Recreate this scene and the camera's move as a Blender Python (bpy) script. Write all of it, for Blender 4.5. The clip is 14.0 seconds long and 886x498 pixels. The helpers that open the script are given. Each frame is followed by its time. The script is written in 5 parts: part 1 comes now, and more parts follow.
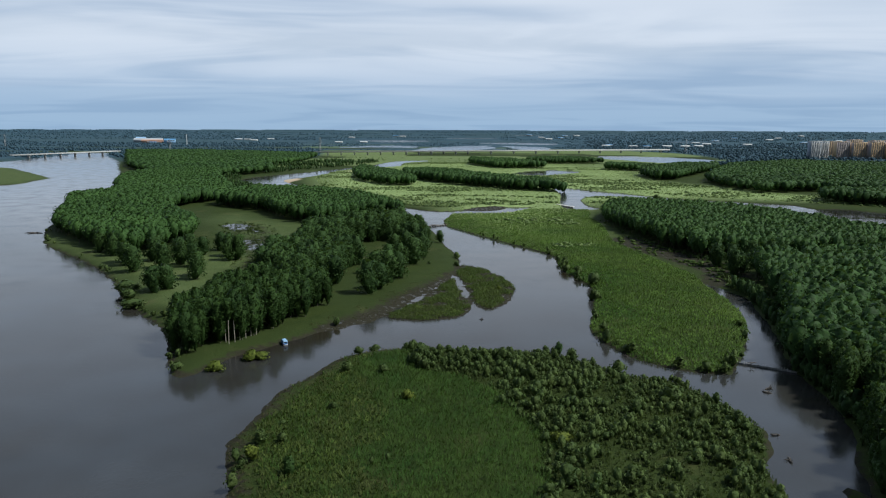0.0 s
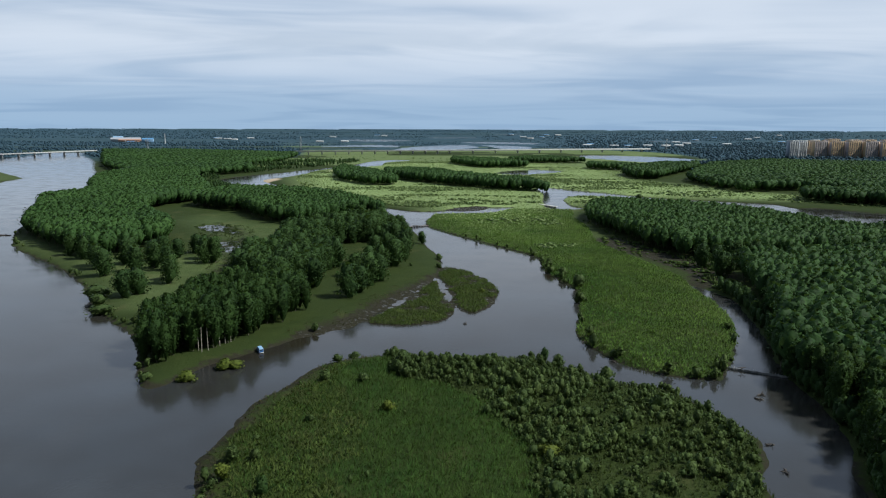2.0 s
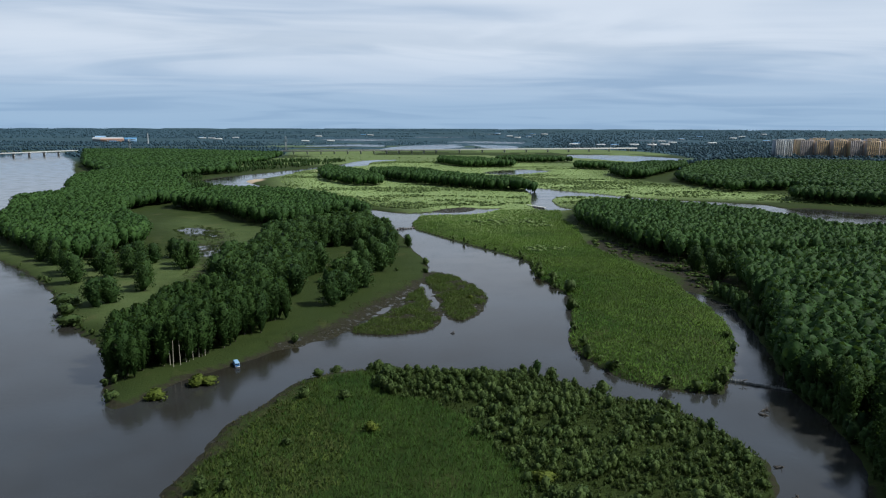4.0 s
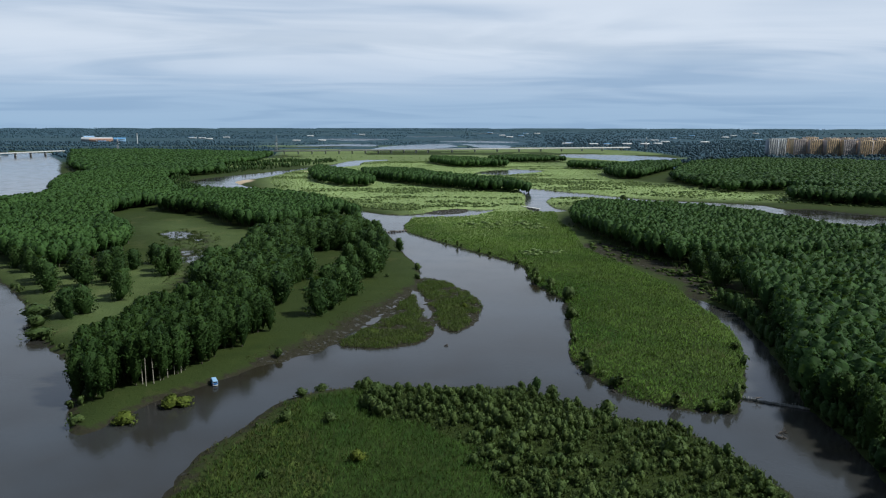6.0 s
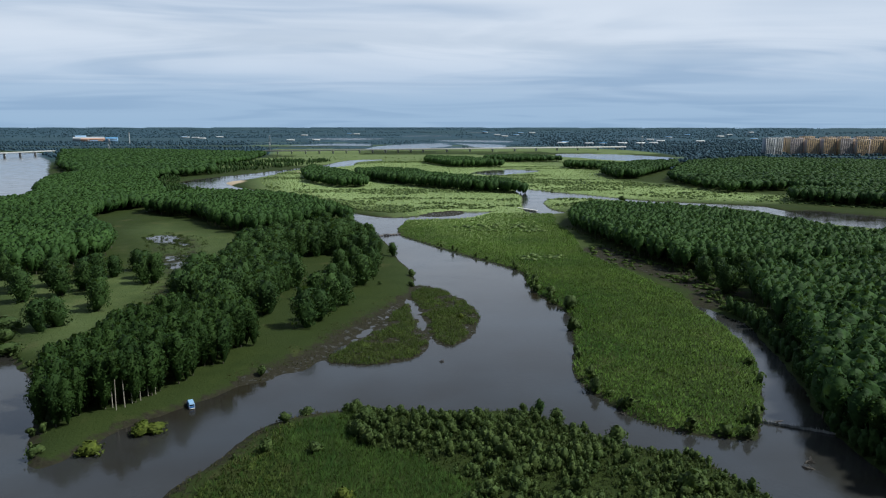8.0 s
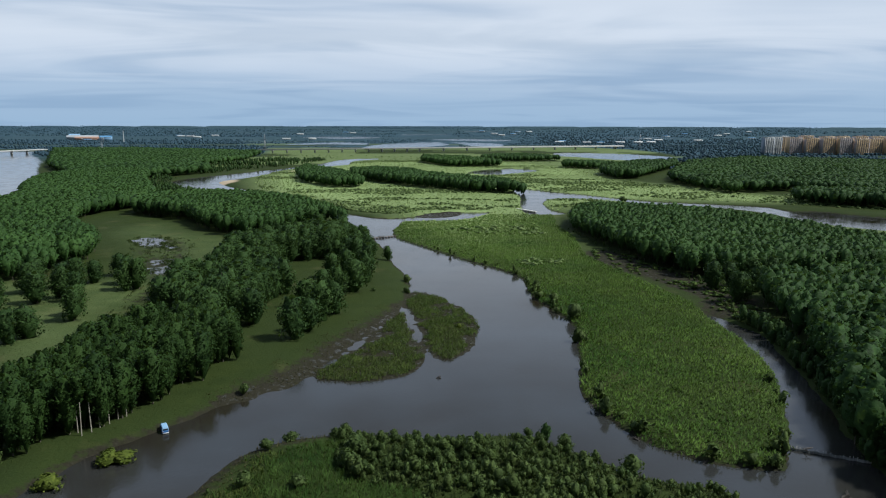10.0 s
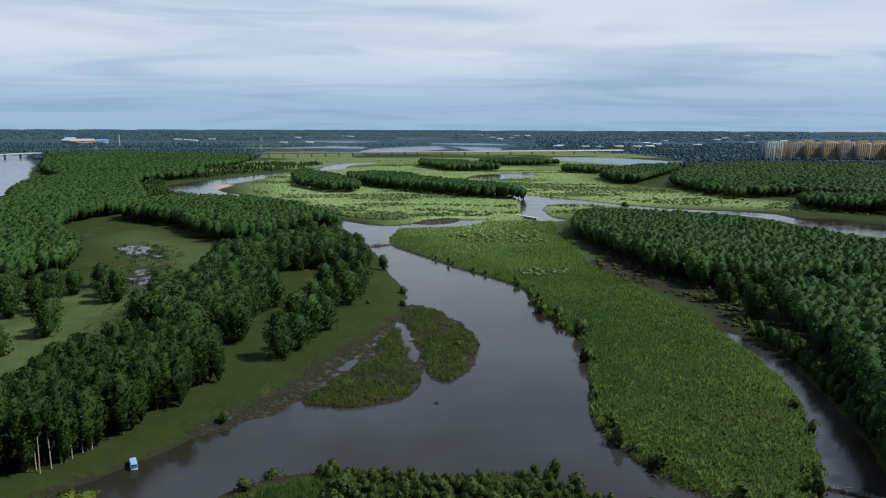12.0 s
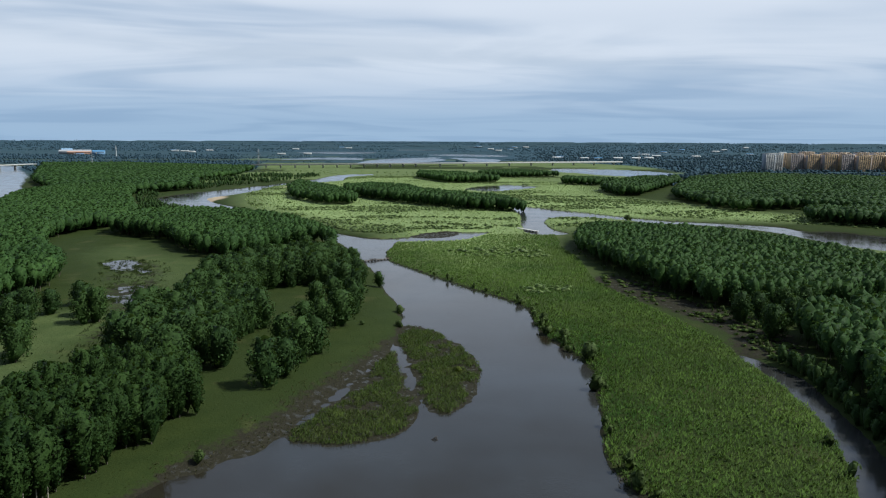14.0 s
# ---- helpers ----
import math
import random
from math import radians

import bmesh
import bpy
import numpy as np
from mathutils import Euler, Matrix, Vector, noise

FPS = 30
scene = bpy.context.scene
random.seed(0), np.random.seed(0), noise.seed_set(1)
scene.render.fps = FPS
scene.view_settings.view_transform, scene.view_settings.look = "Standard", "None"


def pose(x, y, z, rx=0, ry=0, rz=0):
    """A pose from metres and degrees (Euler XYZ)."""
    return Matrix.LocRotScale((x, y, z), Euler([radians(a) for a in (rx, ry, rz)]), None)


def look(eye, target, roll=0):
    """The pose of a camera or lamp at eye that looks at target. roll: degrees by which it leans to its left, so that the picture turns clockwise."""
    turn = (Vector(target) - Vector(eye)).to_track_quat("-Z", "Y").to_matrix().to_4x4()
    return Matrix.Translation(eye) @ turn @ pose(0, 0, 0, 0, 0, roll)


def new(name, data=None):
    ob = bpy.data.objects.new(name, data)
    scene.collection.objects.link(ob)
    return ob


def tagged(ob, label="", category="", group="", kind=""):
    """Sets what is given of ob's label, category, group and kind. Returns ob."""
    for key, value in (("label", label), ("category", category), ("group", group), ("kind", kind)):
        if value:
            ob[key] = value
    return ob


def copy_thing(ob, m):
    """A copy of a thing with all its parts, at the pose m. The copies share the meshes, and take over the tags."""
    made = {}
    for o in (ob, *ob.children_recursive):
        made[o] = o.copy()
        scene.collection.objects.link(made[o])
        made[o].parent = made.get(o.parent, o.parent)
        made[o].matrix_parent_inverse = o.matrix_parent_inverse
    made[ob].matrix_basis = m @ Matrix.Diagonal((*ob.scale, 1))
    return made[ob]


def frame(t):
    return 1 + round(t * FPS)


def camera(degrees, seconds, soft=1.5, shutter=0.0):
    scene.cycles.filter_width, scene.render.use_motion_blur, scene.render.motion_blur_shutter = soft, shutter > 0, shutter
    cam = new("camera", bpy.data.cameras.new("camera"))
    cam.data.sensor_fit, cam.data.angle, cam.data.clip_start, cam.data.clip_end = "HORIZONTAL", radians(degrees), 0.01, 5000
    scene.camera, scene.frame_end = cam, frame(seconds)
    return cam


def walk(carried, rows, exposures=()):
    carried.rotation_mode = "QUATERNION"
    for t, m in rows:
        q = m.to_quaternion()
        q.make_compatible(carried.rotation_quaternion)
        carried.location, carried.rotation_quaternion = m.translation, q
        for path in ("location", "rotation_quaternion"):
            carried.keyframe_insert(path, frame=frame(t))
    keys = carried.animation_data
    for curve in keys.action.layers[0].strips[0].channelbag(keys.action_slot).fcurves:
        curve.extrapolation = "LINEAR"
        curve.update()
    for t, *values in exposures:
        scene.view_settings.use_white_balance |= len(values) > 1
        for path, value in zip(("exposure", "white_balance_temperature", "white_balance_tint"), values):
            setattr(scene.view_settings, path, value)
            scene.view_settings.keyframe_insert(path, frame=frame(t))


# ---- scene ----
# ---------------------------------------------------------------- camera and its flight
cam = camera(64.98, 14.0, soft=1.15)
ROWS = [
    (0.0, 0.00, 0.00, 74.95, 0.00, -9.87, 0.18),
    (0.5, -0.05, 1.61, 74.88, -0.33, -9.88, 0.20),
    (1.0, -0.03, 3.46, 74.80, -0.75, -9.90, 0.19),
    (1.5, 0.03, 5.64, 74.77, -1.13, -9.91, 0.19),
    (2.0, 0.11, 8.16, 74.80, -1.49, -9.92, 0.20),
    (2.5, 0.18, 10.88, 74.88, -1.83, -9.93, 0.21),
    (3.0, 0.30, 13.80, 75.02, -2.12, -9.94, 0.20),
    (5.5, 1.08, 31.26, 75.48, -3.07, -10.03, 0.11),
    (6.0, 1.26, 34.93, 75.59, -3.20, -10.03, 0.09),
    (6.5, 1.43, 38.66, 75.76, -3.32, -10.04, 0.07),
    (7.0, 1.67, 42.47, 75.98, -3.41, -10.06, 0.05),
    (7.5, 1.90, 46.43, 76.12, -3.50, -10.09, 0.04),
    (8.0, 2.13, 50.43, 76.22, -3.61, -10.10, 0.04),
    (10.5, 3.27, 70.75, 76.05, -3.93, -10.20, 0.14),
    (11.0, 3.56, 74.80, 76.05, -3.97, -10.10, 0.16),
    (11.5, 3.83, 78.85, 76.08, -4.01, -10.04, 0.18),
    (12.0, 4.05, 83.07, 76.12, -4.06, -9.88, 0.19),
    (12.5, 4.29, 87.30, 76.10, -4.11, -9.56, 0.19),
    (13.0, 4.52, 91.53, 76.00, -4.14, -9.33, 0.20),
    (13.5, 4.81, 95.84, 75.82, -4.16, -9.11, 0.24),
    (14.0, 5.03, 100.14, 75.68, -4.20, -8.96, 0.26),
]
walk(cam, [(t, pose(x, y, z, 90 + pitch, 0, yaw) @ pose(0, 0, 0, 0, 0, roll)) for t, x, y, z, yaw, pitch, roll in ROWS],
     exposures=[(0.0, 0.0, 5780, 9), (14.0, 0.0, 5780, 9)])

# ---------------------------------------------------------------- sky and sun
SUN_EL, SUN_AZ = 50.0, 96.0          # degrees; azimuth clockwise from +y


def build_world():
    world = bpy.data.worlds.new("cloudy_sky")
    scene.world = world
    world.use_nodes = True
    nt = world.node_tree
    nt.nodes.clear()
    N, L = nt.nodes.new, nt.links.new
    out, bg = N("ShaderNodeOutputWorld"), N("ShaderNodeBackground")
    bg.inputs["Strength"].default_value = 1.0
    L(bg.outputs[0], out.inputs[0])
    sky = N("ShaderNodeTexSky")
    sky.sky_type, sky.sun_disc = "NISHITA", False
    sky.sun_elevation, sky.sun_rotation = radians(SUN_EL), radians(SUN_AZ)
    dim = N("ShaderNodeVectorMath")
    dim.operation = "SCALE"
    dim.inputs["Scale"].default_value = 0.09
    L(sky.outputs[0], dim.inputs[0])
    tc, sep = N("ShaderNodeTexCoord"), N("ShaderNodeSeparateXYZ")
    L(tc.outputs["Generated"], sep.inputs[0])
    # grey-blue under the deck near the horizon, paler overhead in front
    base = N("ShaderNodeValToRGB")
    L(sep.outputs["Z"], base.inputs[0])
    r = base.color_ramp
    stops = [(0.0, (0.37, 0.50, 0.63)), (0.03, (0.38, 0.50, 0.63)), (0.07, (0.49, 0.575, 0.67)), (0.11, (0.60, 0.645, 0.69)), (0.18, (0.77, 0.785, 0.80)), (0.34, (0.54, 0.60, 0.69)), (0.55, (0.28, 0.36, 0.50)), (1.0, (0.27, 0.36, 0.52))]
    while len(r.elements) < len(stops):
        r.elements.new(0.5)
    for e, (p, c) in zip(r.elements, stops):
        e.position, e.color = p, (*c, 1)
    # the deck is flat: its pattern is laid on a level sheet above the plain
    depth = N("ShaderNodeMath")
    depth.operation = "ADD"
    depth.inputs[1].default_value = 0.055
    up = N("ShaderNodeMath")
    up.operation = "MAXIMUM"
    up.inputs[1].default_value = 0.0
    L(sep.outputs["Z"], up.inputs[0])
    L(up.outputs[0], depth.inputs[0])
    sheet = N("ShaderNodeVectorMath")
    sheet.operation = "DIVIDE"
    L(tc.outputs["Generated"], sheet.inputs[0])
    L(depth.outputs[0], sheet.inputs[1])

    def bands(scale, turn, detail, seed, warp=0.6):
        mp, nz = N("ShaderNodeMapping"), N("ShaderNodeTexNoise")
        nz.noise_dimensions = "2D"
        mp.inputs["Scale"].default_value = (*scale, 1.0)
        mp.inputs["Rotation"].default_value = (0, 0, radians(turn))
        mp.inputs["Location"].default_value = (seed, seed * 0.7, 0)
        nz.inputs["Scale"].default_value, nz.inputs["Detail"].default_value, nz.inputs["Roughness"].default_value = 1.0, detail, 0.5
        nz.inputs["Distortion"].default_value = warp
        L(sheet.outputs[0], mp.inputs[0])
        L(mp.outputs[0], nz.inputs["Vector"])
        return nz.outputs["Fac"]

    def ramp(v, lo, hi):
        m = N("ShaderNodeMapRange")
        m.interpolation_type = "SMOOTHSTEP"
        m.inputs["From Min"].default_value, m.inputs["From Max"].default_value = lo, hi
        L(v, m.inputs["Value"])
        return m.outputs["Result"]

    def mix(fac, a, b):
        m = N("ShaderNodeMix")
        m.data_type = "RGBA"
        if isinstance(fac, float):
            m.inputs["Factor"].default_value = fac
        else:
            L(fac, m.inputs["Factor"])
        for s, v in ((m.inputs["A"], a), (m.inputs["B"], b)):
            if isinstance(v, tuple):
                s.default_value = (*v, 1)
            else:
                L(v, s)
        return m.outputs["Result"]

    def scaled(v, k):
        m = N("ShaderNodeMath")
        m.operation = "MULTIPLY"
        m.inputs[1].default_value = k
        L(v, m.inputs[0])
        return m.outputs[0]

    col = mix(0.08, base.outputs[0], dim.outputs[0])
    low = ramp(bands((0.30, 0.42), 8.0, 3.0, 4.2), 0.40, 0.72)
    col = mix(scaled(low, 0.55), col, (0.27, 0.38, 0.51))
    high = ramp(bands((0.34, 0.62), 12.0, 5.0, 1.7), 0.38, 0.70)
    lift = N("ShaderNodeMath")
    lift.operation = "MULTIPLY"
    L(scaled(high, 0.62), lift.inputs[0])
    L(ramp(sep.outputs["Z"], 0.02, 0.12), lift.inputs[1])
    col = mix(lift.outputs[0], col, (0.80, 0.815, 0.825))
    # unseen sky behind is dimmed, so that faces turned there stay darker
    facing = N("ShaderNodeVectorMath")
    facing.operation = "DOT_PRODUCT"
    facing.inputs[1].default_value = (0.3, 0.95, 0.0)
    L(tc.outputs["Generated"], facing.inputs[0])
    side = N("ShaderNodeMapRange")
    side.inputs["From Min"].default_value, side.inputs["From Max"].default_value = -0.7, 0.55
    side.inputs["To Min"].default_value, side.inputs["To Max"].default_value = 0.24, 1.0
    L(facing.outputs["Value"], side.inputs["Value"])
    shade = N("ShaderNodeVectorMath")
    shade.operation = "SCALE"
    L(col, shade.inputs[0])
    L(side.outputs["Result"], shade.inputs["Scale"])
    L(shade.outputs[0], bg.inputs["Color"])
    sun = new("sun", bpy.data.lights.new("sun", "SUN"))
    sun.data.energy, sun.data.angle, sun.data.color = 4.5, radians(4), (1.0, 0.95, 0.82)
    a, e = radians(SUN_AZ), radians(SUN_EL)
    d = Vector((math.sin(a) * math.cos(e), math.cos(a) * math.cos(e), math.sin(e)))
    sun.matrix_world = look(d * 300, (0, 0, 0))


build_world()

# ---------------------------------------------------------------- materials
def material(name, build):
    m = bpy.data.materials.new(name)
    m.use_nodes = True
    nt = m.node_tree
    nt.nodes.clear()
    out = nt.nodes.new("ShaderNodeOutputMaterial")
    nt.links.new(build(nt, nt.nodes.new, nt.links.new), out.inputs["Surface"])
    return m


def noise_fac(N, L, scale, detail=4.0, rough=0.55, coord="Object", squash=None):
    tc, nz = N("ShaderNodeTexCoord"), N("ShaderNodeTexNoise")
    nz.inputs["Scale"].default_value, nz.inputs["Detail"].default_value, nz.inputs["Roughness"].default_value = scale, detail, rough
    if squash:
        mp = N("ShaderNodeMapping")
        mp.inputs["Scale"].default_value = squash
        L(tc.outputs[coord], mp.inputs[0])
        L(mp.outputs[0], nz.inputs["Vector"])
    else:
        L(tc.outputs[coord], nz.inputs["Vector"])
    return nz.outputs["Fac"]


def span(N, L, v, lo, hi, a=0.0, b=1.0):
    m = N("ShaderNodeMapRange")
    for k, x in zip(("From Min", "From Max", "To Min", "To Max"), (lo, hi, a, b)):
        m.inputs[k].default_value = x
    L(v, m.inputs["Value"])
    return m.outputs["Result"]


def calc(N, L, op, a, b):
    m = N("ShaderNodeMath")
    m.operation = op
    for s, v in zip(m.inputs, (a, b)):
        if isinstance(v, (int, float)):
            s.default_value = v
        else:
            L(v, s)
    return m.outputs[0]


def blend(N, L, fac, a, b, mode="MIX"):
    m = N("ShaderNodeMix")
    m.data_type, m.blend_type = "RGBA", mode
    if isinstance(fac, (int, float)):
        m.inputs["Factor"].default_value = fac
    else:
        L(fac, m.inputs["Factor"])
    for s, v in ((m.inputs["A"], a), (m.inputs["B"], b)):
        if isinstance(v, tuple):
            s.default_value = (*v, 1)
        else:
            L(v, s)
    return m.outputs["Result"]


def principled(N, L, colour, rough, bump=None, height=0.1, spec=0.4, metal=0.0):
    p = N("ShaderNodeBsdfPrincipled")
    if isinstance(colour, tuple):
        p.inputs["Base Color"].default_value = (*colour, 1)
    else:
        L(colour, p.inputs["Base Color"])
    p.inputs["Roughness"].default_value, p.inputs["Specular IOR Level"].default_value, p.inputs["Metallic"].default_value = rough, spec, metal
    if bump is not None:
        b = N("ShaderNodeBump")
        b.inputs["Distance"].default_value = height
        L(bump, b.inputs["Height"])
        L(b.outputs[0], p.inputs["Normal"])
    return p.outputs[0]


def attr(N, name):
    a = N("ShaderNodeAttribute")
    a.attribute_name = name
    return a.outputs["Fac"]


def leaf_mat(name, dark, light, single=False, patch=0.02, grain=1.5, gap=0.62, mottle=0.45, alt=None, pale=0.55):
    """Leaves: every tree its own green, every leaf clump a little lighter or darker."""
    def build(nt, N, L):
        geo = N("ShaderNodeNewGeometry")
        if single:
            own = N("ShaderNodeObjectInfo").outputs["Random"]
        else:
            own = attr(N, "tint")
        isl = geo.outputs["Random Per Island"]
        fac = calc(N, L, "ADD", calc(N, L, "MULTIPLY", own, 1.0 - mottle), calc(N, L, "MULTIPLY", isl, mottle))
        col = blend(N, L, fac, dark, light)
        big = noise_fac(N, L, patch, 3.0, coord="Object")
        col = blend(N, L, span(N, L, big, 0.35, 0.65, 0.0, 0.5), col, alt or tuple(0.55 * a + 0.45 * b for a, b in zip(dark, light)))
        # pale blotches: highlights on the leaf heads put into the colour
        tip_glint = noise_fac(N, L, grain * 0.55, 3.0, 0.6)
        col = blend(N, L, span(N, L, tip_glint, 0.50, 0.68, 0.0, pale), col, tuple(1.35 * b for b in light))
        # dark blotches put the shade between clumps into the colour; also the bump
        gap_shade = noise_fac(N, L, grain, 3.0, 0.65)
        col = blend(N, L, span(N, L, gap_shade, 0.36, 0.60, gap, 0.0), col, tuple(0.42 * a for a in dark))
        p = principled(N, L, col, 0.6, gap_shade, 0.35, spec=0.08)
        tr = N("ShaderNodeBsdfTranslucent")
        L(blend(N, L, 0.5, col, (0.10, 0.16, 0.02)), tr.inputs["Color"])
        mx = N("ShaderNodeMixShader")
        mx.inputs[0].default_value = 0.24
        L(p, mx.inputs[1])
        L(tr.outputs[0], mx.inputs[2])
        return mx.outputs[0]
    return material(name, build)


def plain_mat(name, a, b, rough=0.7, scale=2.0, bump=0.02, metal=0.0, spec=0.4):
    def build(nt, N, L):
        f = noise_fac(N, L, scale, 5.0)
        g = noise_fac(N, L, scale * 7, 3.0)
        col = blend(N, L, span(N, L, f, 0.3, 0.7), a, b)
        col = blend(N, L, span(N, L, g, 0.35, 0.65, 0.0, 0.35), col, tuple(0.6 * x for x in a))
        return principled(N, L, col, rough, g, bump, spec, metal)
    return material(name, build)


def ground_build(nt, N, L):
    fine = noise_fac(N, L, 1.3, 5.0, 0.65)
    mid = noise_fac(N, L, 0.11, 5.0, 0.6)
    big = noise_fac(N, L, 0.012, 4.0, 0.55)
    grass = blend(N, L, span(N, L, mid, 0.32, 0.68), (0.025, 0.037, 0.009), (0.039, 0.053, 0.013))
    grass = blend(N, L, span(N, L, big, 0.4, 0.65), grass, (0.030, 0.043, 0.012))
    # lush grass; at full weight its paleness stands for sunlight
    lush_sunlit = blend(N, L, span(N, L, mid, 0.3, 0.7), (0.23, 0.325, 0.12), (0.36, 0.44, 0.18))
    grass = blend(N, L, attr(N, "meadow"), grass, lush_sunlit)
    grass = blend(N, L, span(N, L, fine, 0.35, 0.7, 0.0, 0.45), grass, (0.020, 0.036, 0.010))
    dry = calc(N, L, "MULTIPLY", span(N, L, noise_fac(N, L, 0.05, 4.0, 0.6), 0.58, 0.74), 0.22)
    grass = blend(N, L, dry, grass, (0.16, 0.13, 0.065))
    # blue of the distant air put into the colour of the far ground
    hazy_canopy = blend(N, L, span(N, L, noise_fac(N, L, 0.04, 4.0, 0.7), 0.35, 0.65), (0.026, 0.054, 0.075), (0.046, 0.086, 0.110))
    grass = blend(N, L, attr(N, "wooded_haze"), grass, hazy_canopy)
    mud = blend(N, L, span(N, L, fine, 0.3, 0.7), (0.017, 0.016, 0.010), (0.038, 0.035, 0.023))
    edge = calc(N, L, "ADD", attr(N, "mud"), span(N, L, noise_fac(N, L, 0.45, 4.0, 0.6), 0.3, 0.7, -0.3, 0.3))
    col = blend(N, L, span(N, L, edge, 0.35, 0.65), grass, mud)
    col = blend(N, L, attr(N, "sand"), col, (0.42, 0.33, 0.23))
    p = N("ShaderNodeBsdfPrincipled")
    L(col, p.inputs["Base Color"])
    wet = span(N, L, calc(N, L, "MULTIPLY", edge, span(N, L, noise_fac(N, L, 0.5, 4.0, 0.65), 0.40, 0.62)), 0.6, 1.0)
    L(span(N, L, wet, 0.0, 1.0, 0.9, 0.30), p.inputs["Roughness"])
    L(span(N, L, wet, 0.0, 1.0, 0.06, 0.5), p.inputs["Specular IOR Level"])
    b = N("ShaderNodeBump")
    b.inputs["Distance"].default_value = 0.25
    L(fine, b.inputs["Height"])
    L(b.outputs[0], p.inputs["Normal"])
    return p.outputs[0]


def water_build(nt, N, L):
    silt = noise_fac(N, L, 0.018, 4.0, 0.55)
    col = blend(N, L, span(N, L, silt, 0.35, 0.7), (0.020, 0.0165, 0.010), (0.036, 0.039, 0.041))
    ripple = noise_fac(N, L, 0.9, 4.0, 0.6, squash=(1.0, 0.7, 1.0))
    swell = noise_fac(N, L, 0.06, 3.0, 0.5)
    wind = span(N, L, swell, 0.38, 0.66, 0.25, 1.0)
    p = N("ShaderNodeBsdfPrincipled")
    L(col, p.inputs["Base Color"])
    p.inputs["IOR"].default_value = 1.36
    L(span(N, L, swell, 0.35, 0.7, 0.07, 0.17), p.inputs["Roughness"])
    b = N("ShaderNodeBump")
    b.inputs["Distance"].default_value = 0.05
    L(wind, b.inputs["Strength"])
    L(ripple, b.inputs["Height"])
    L(b.outputs[0], p.inputs["Normal"])
    return p.outputs[0]


GROUND = material("grass_and_mud", ground_build)
WATER = material("silty_water", water_build)
POPLAR_C, WILLOW_C, SCRUB_C = ((0.018, 0.045, 0.014), (0.074, 0.146, 0.034)), ((0.017, 0.041, 0.014), (0.070, 0.126, 0.031)), ((0.032, 0.062, 0.018), (0.112, 0.160, 0.048))
# near poplars: a darker leaf copy, with dim light put into its colour
POPLAR_SHADED = leaf_mat("poplar_leaves_shaded", (0.014, 0.036, 0.010), (0.048, 0.090, 0.019), single=True, pale=0.2, gap=0.45)
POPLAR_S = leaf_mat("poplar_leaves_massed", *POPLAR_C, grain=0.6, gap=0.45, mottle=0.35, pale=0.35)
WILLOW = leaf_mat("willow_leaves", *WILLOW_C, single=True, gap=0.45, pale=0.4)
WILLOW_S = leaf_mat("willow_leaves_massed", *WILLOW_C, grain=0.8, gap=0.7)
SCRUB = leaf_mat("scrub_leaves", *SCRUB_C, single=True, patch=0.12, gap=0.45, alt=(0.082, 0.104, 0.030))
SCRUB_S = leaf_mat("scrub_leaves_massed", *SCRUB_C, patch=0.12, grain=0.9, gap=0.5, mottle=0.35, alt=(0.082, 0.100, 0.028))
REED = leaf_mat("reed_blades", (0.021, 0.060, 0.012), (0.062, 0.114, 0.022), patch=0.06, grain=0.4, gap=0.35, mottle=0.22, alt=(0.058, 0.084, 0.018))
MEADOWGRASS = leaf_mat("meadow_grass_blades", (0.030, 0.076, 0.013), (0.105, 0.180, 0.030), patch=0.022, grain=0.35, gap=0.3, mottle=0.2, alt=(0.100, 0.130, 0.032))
# blades for the far meadow, with the sunlight on them put into the colour
SUNNYGRASS = leaf_mat("sunlit_grass_blades", (0.21, 0.305, 0.105), (0.34, 0.41, 0.165), patch=0.03, grain=0.3, gap=0.25)
TURF = leaf_mat("short_turf_blades", (0.030, 0.042, 0.010), (0.056, 0.070, 0.016), patch=0.05, grain=0.3, gap=0.12, mottle=0.25)
# thicket leaves, paled in colour as if the sun lay on them
SALLOW = leaf_mat("sunlit_sallow_leaves", (0.105, 0.165, 0.055), (0.22, 0.285, 0.10), patch=0.03, grain=0.5, gap=0.15)
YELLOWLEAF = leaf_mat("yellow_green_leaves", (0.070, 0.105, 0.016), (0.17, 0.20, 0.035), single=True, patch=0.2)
# leaf green shifted to blue: distance haze put into the colour
HAZED_LEAF = leaf_mat("hazed_wood_leaves", (0.039, 0.078, 0.112), (0.064, 0.116, 0.155), patch=0.004, grain=0.1, gap=0.15, mottle=0.15, pale=0.15)
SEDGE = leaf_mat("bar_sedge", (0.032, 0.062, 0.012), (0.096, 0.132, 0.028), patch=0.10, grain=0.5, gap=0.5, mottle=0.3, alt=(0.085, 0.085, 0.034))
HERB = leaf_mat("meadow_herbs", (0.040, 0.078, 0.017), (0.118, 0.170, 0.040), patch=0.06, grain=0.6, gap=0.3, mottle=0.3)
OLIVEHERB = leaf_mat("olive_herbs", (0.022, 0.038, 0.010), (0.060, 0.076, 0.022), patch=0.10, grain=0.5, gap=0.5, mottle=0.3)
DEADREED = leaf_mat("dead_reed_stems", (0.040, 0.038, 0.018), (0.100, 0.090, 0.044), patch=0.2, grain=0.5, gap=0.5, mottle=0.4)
BARK = plain_mat("grey_bark", (0.09, 0.075, 0.055), (0.17, 0.15, 0.12), 0.9, 3.0, 0.03)

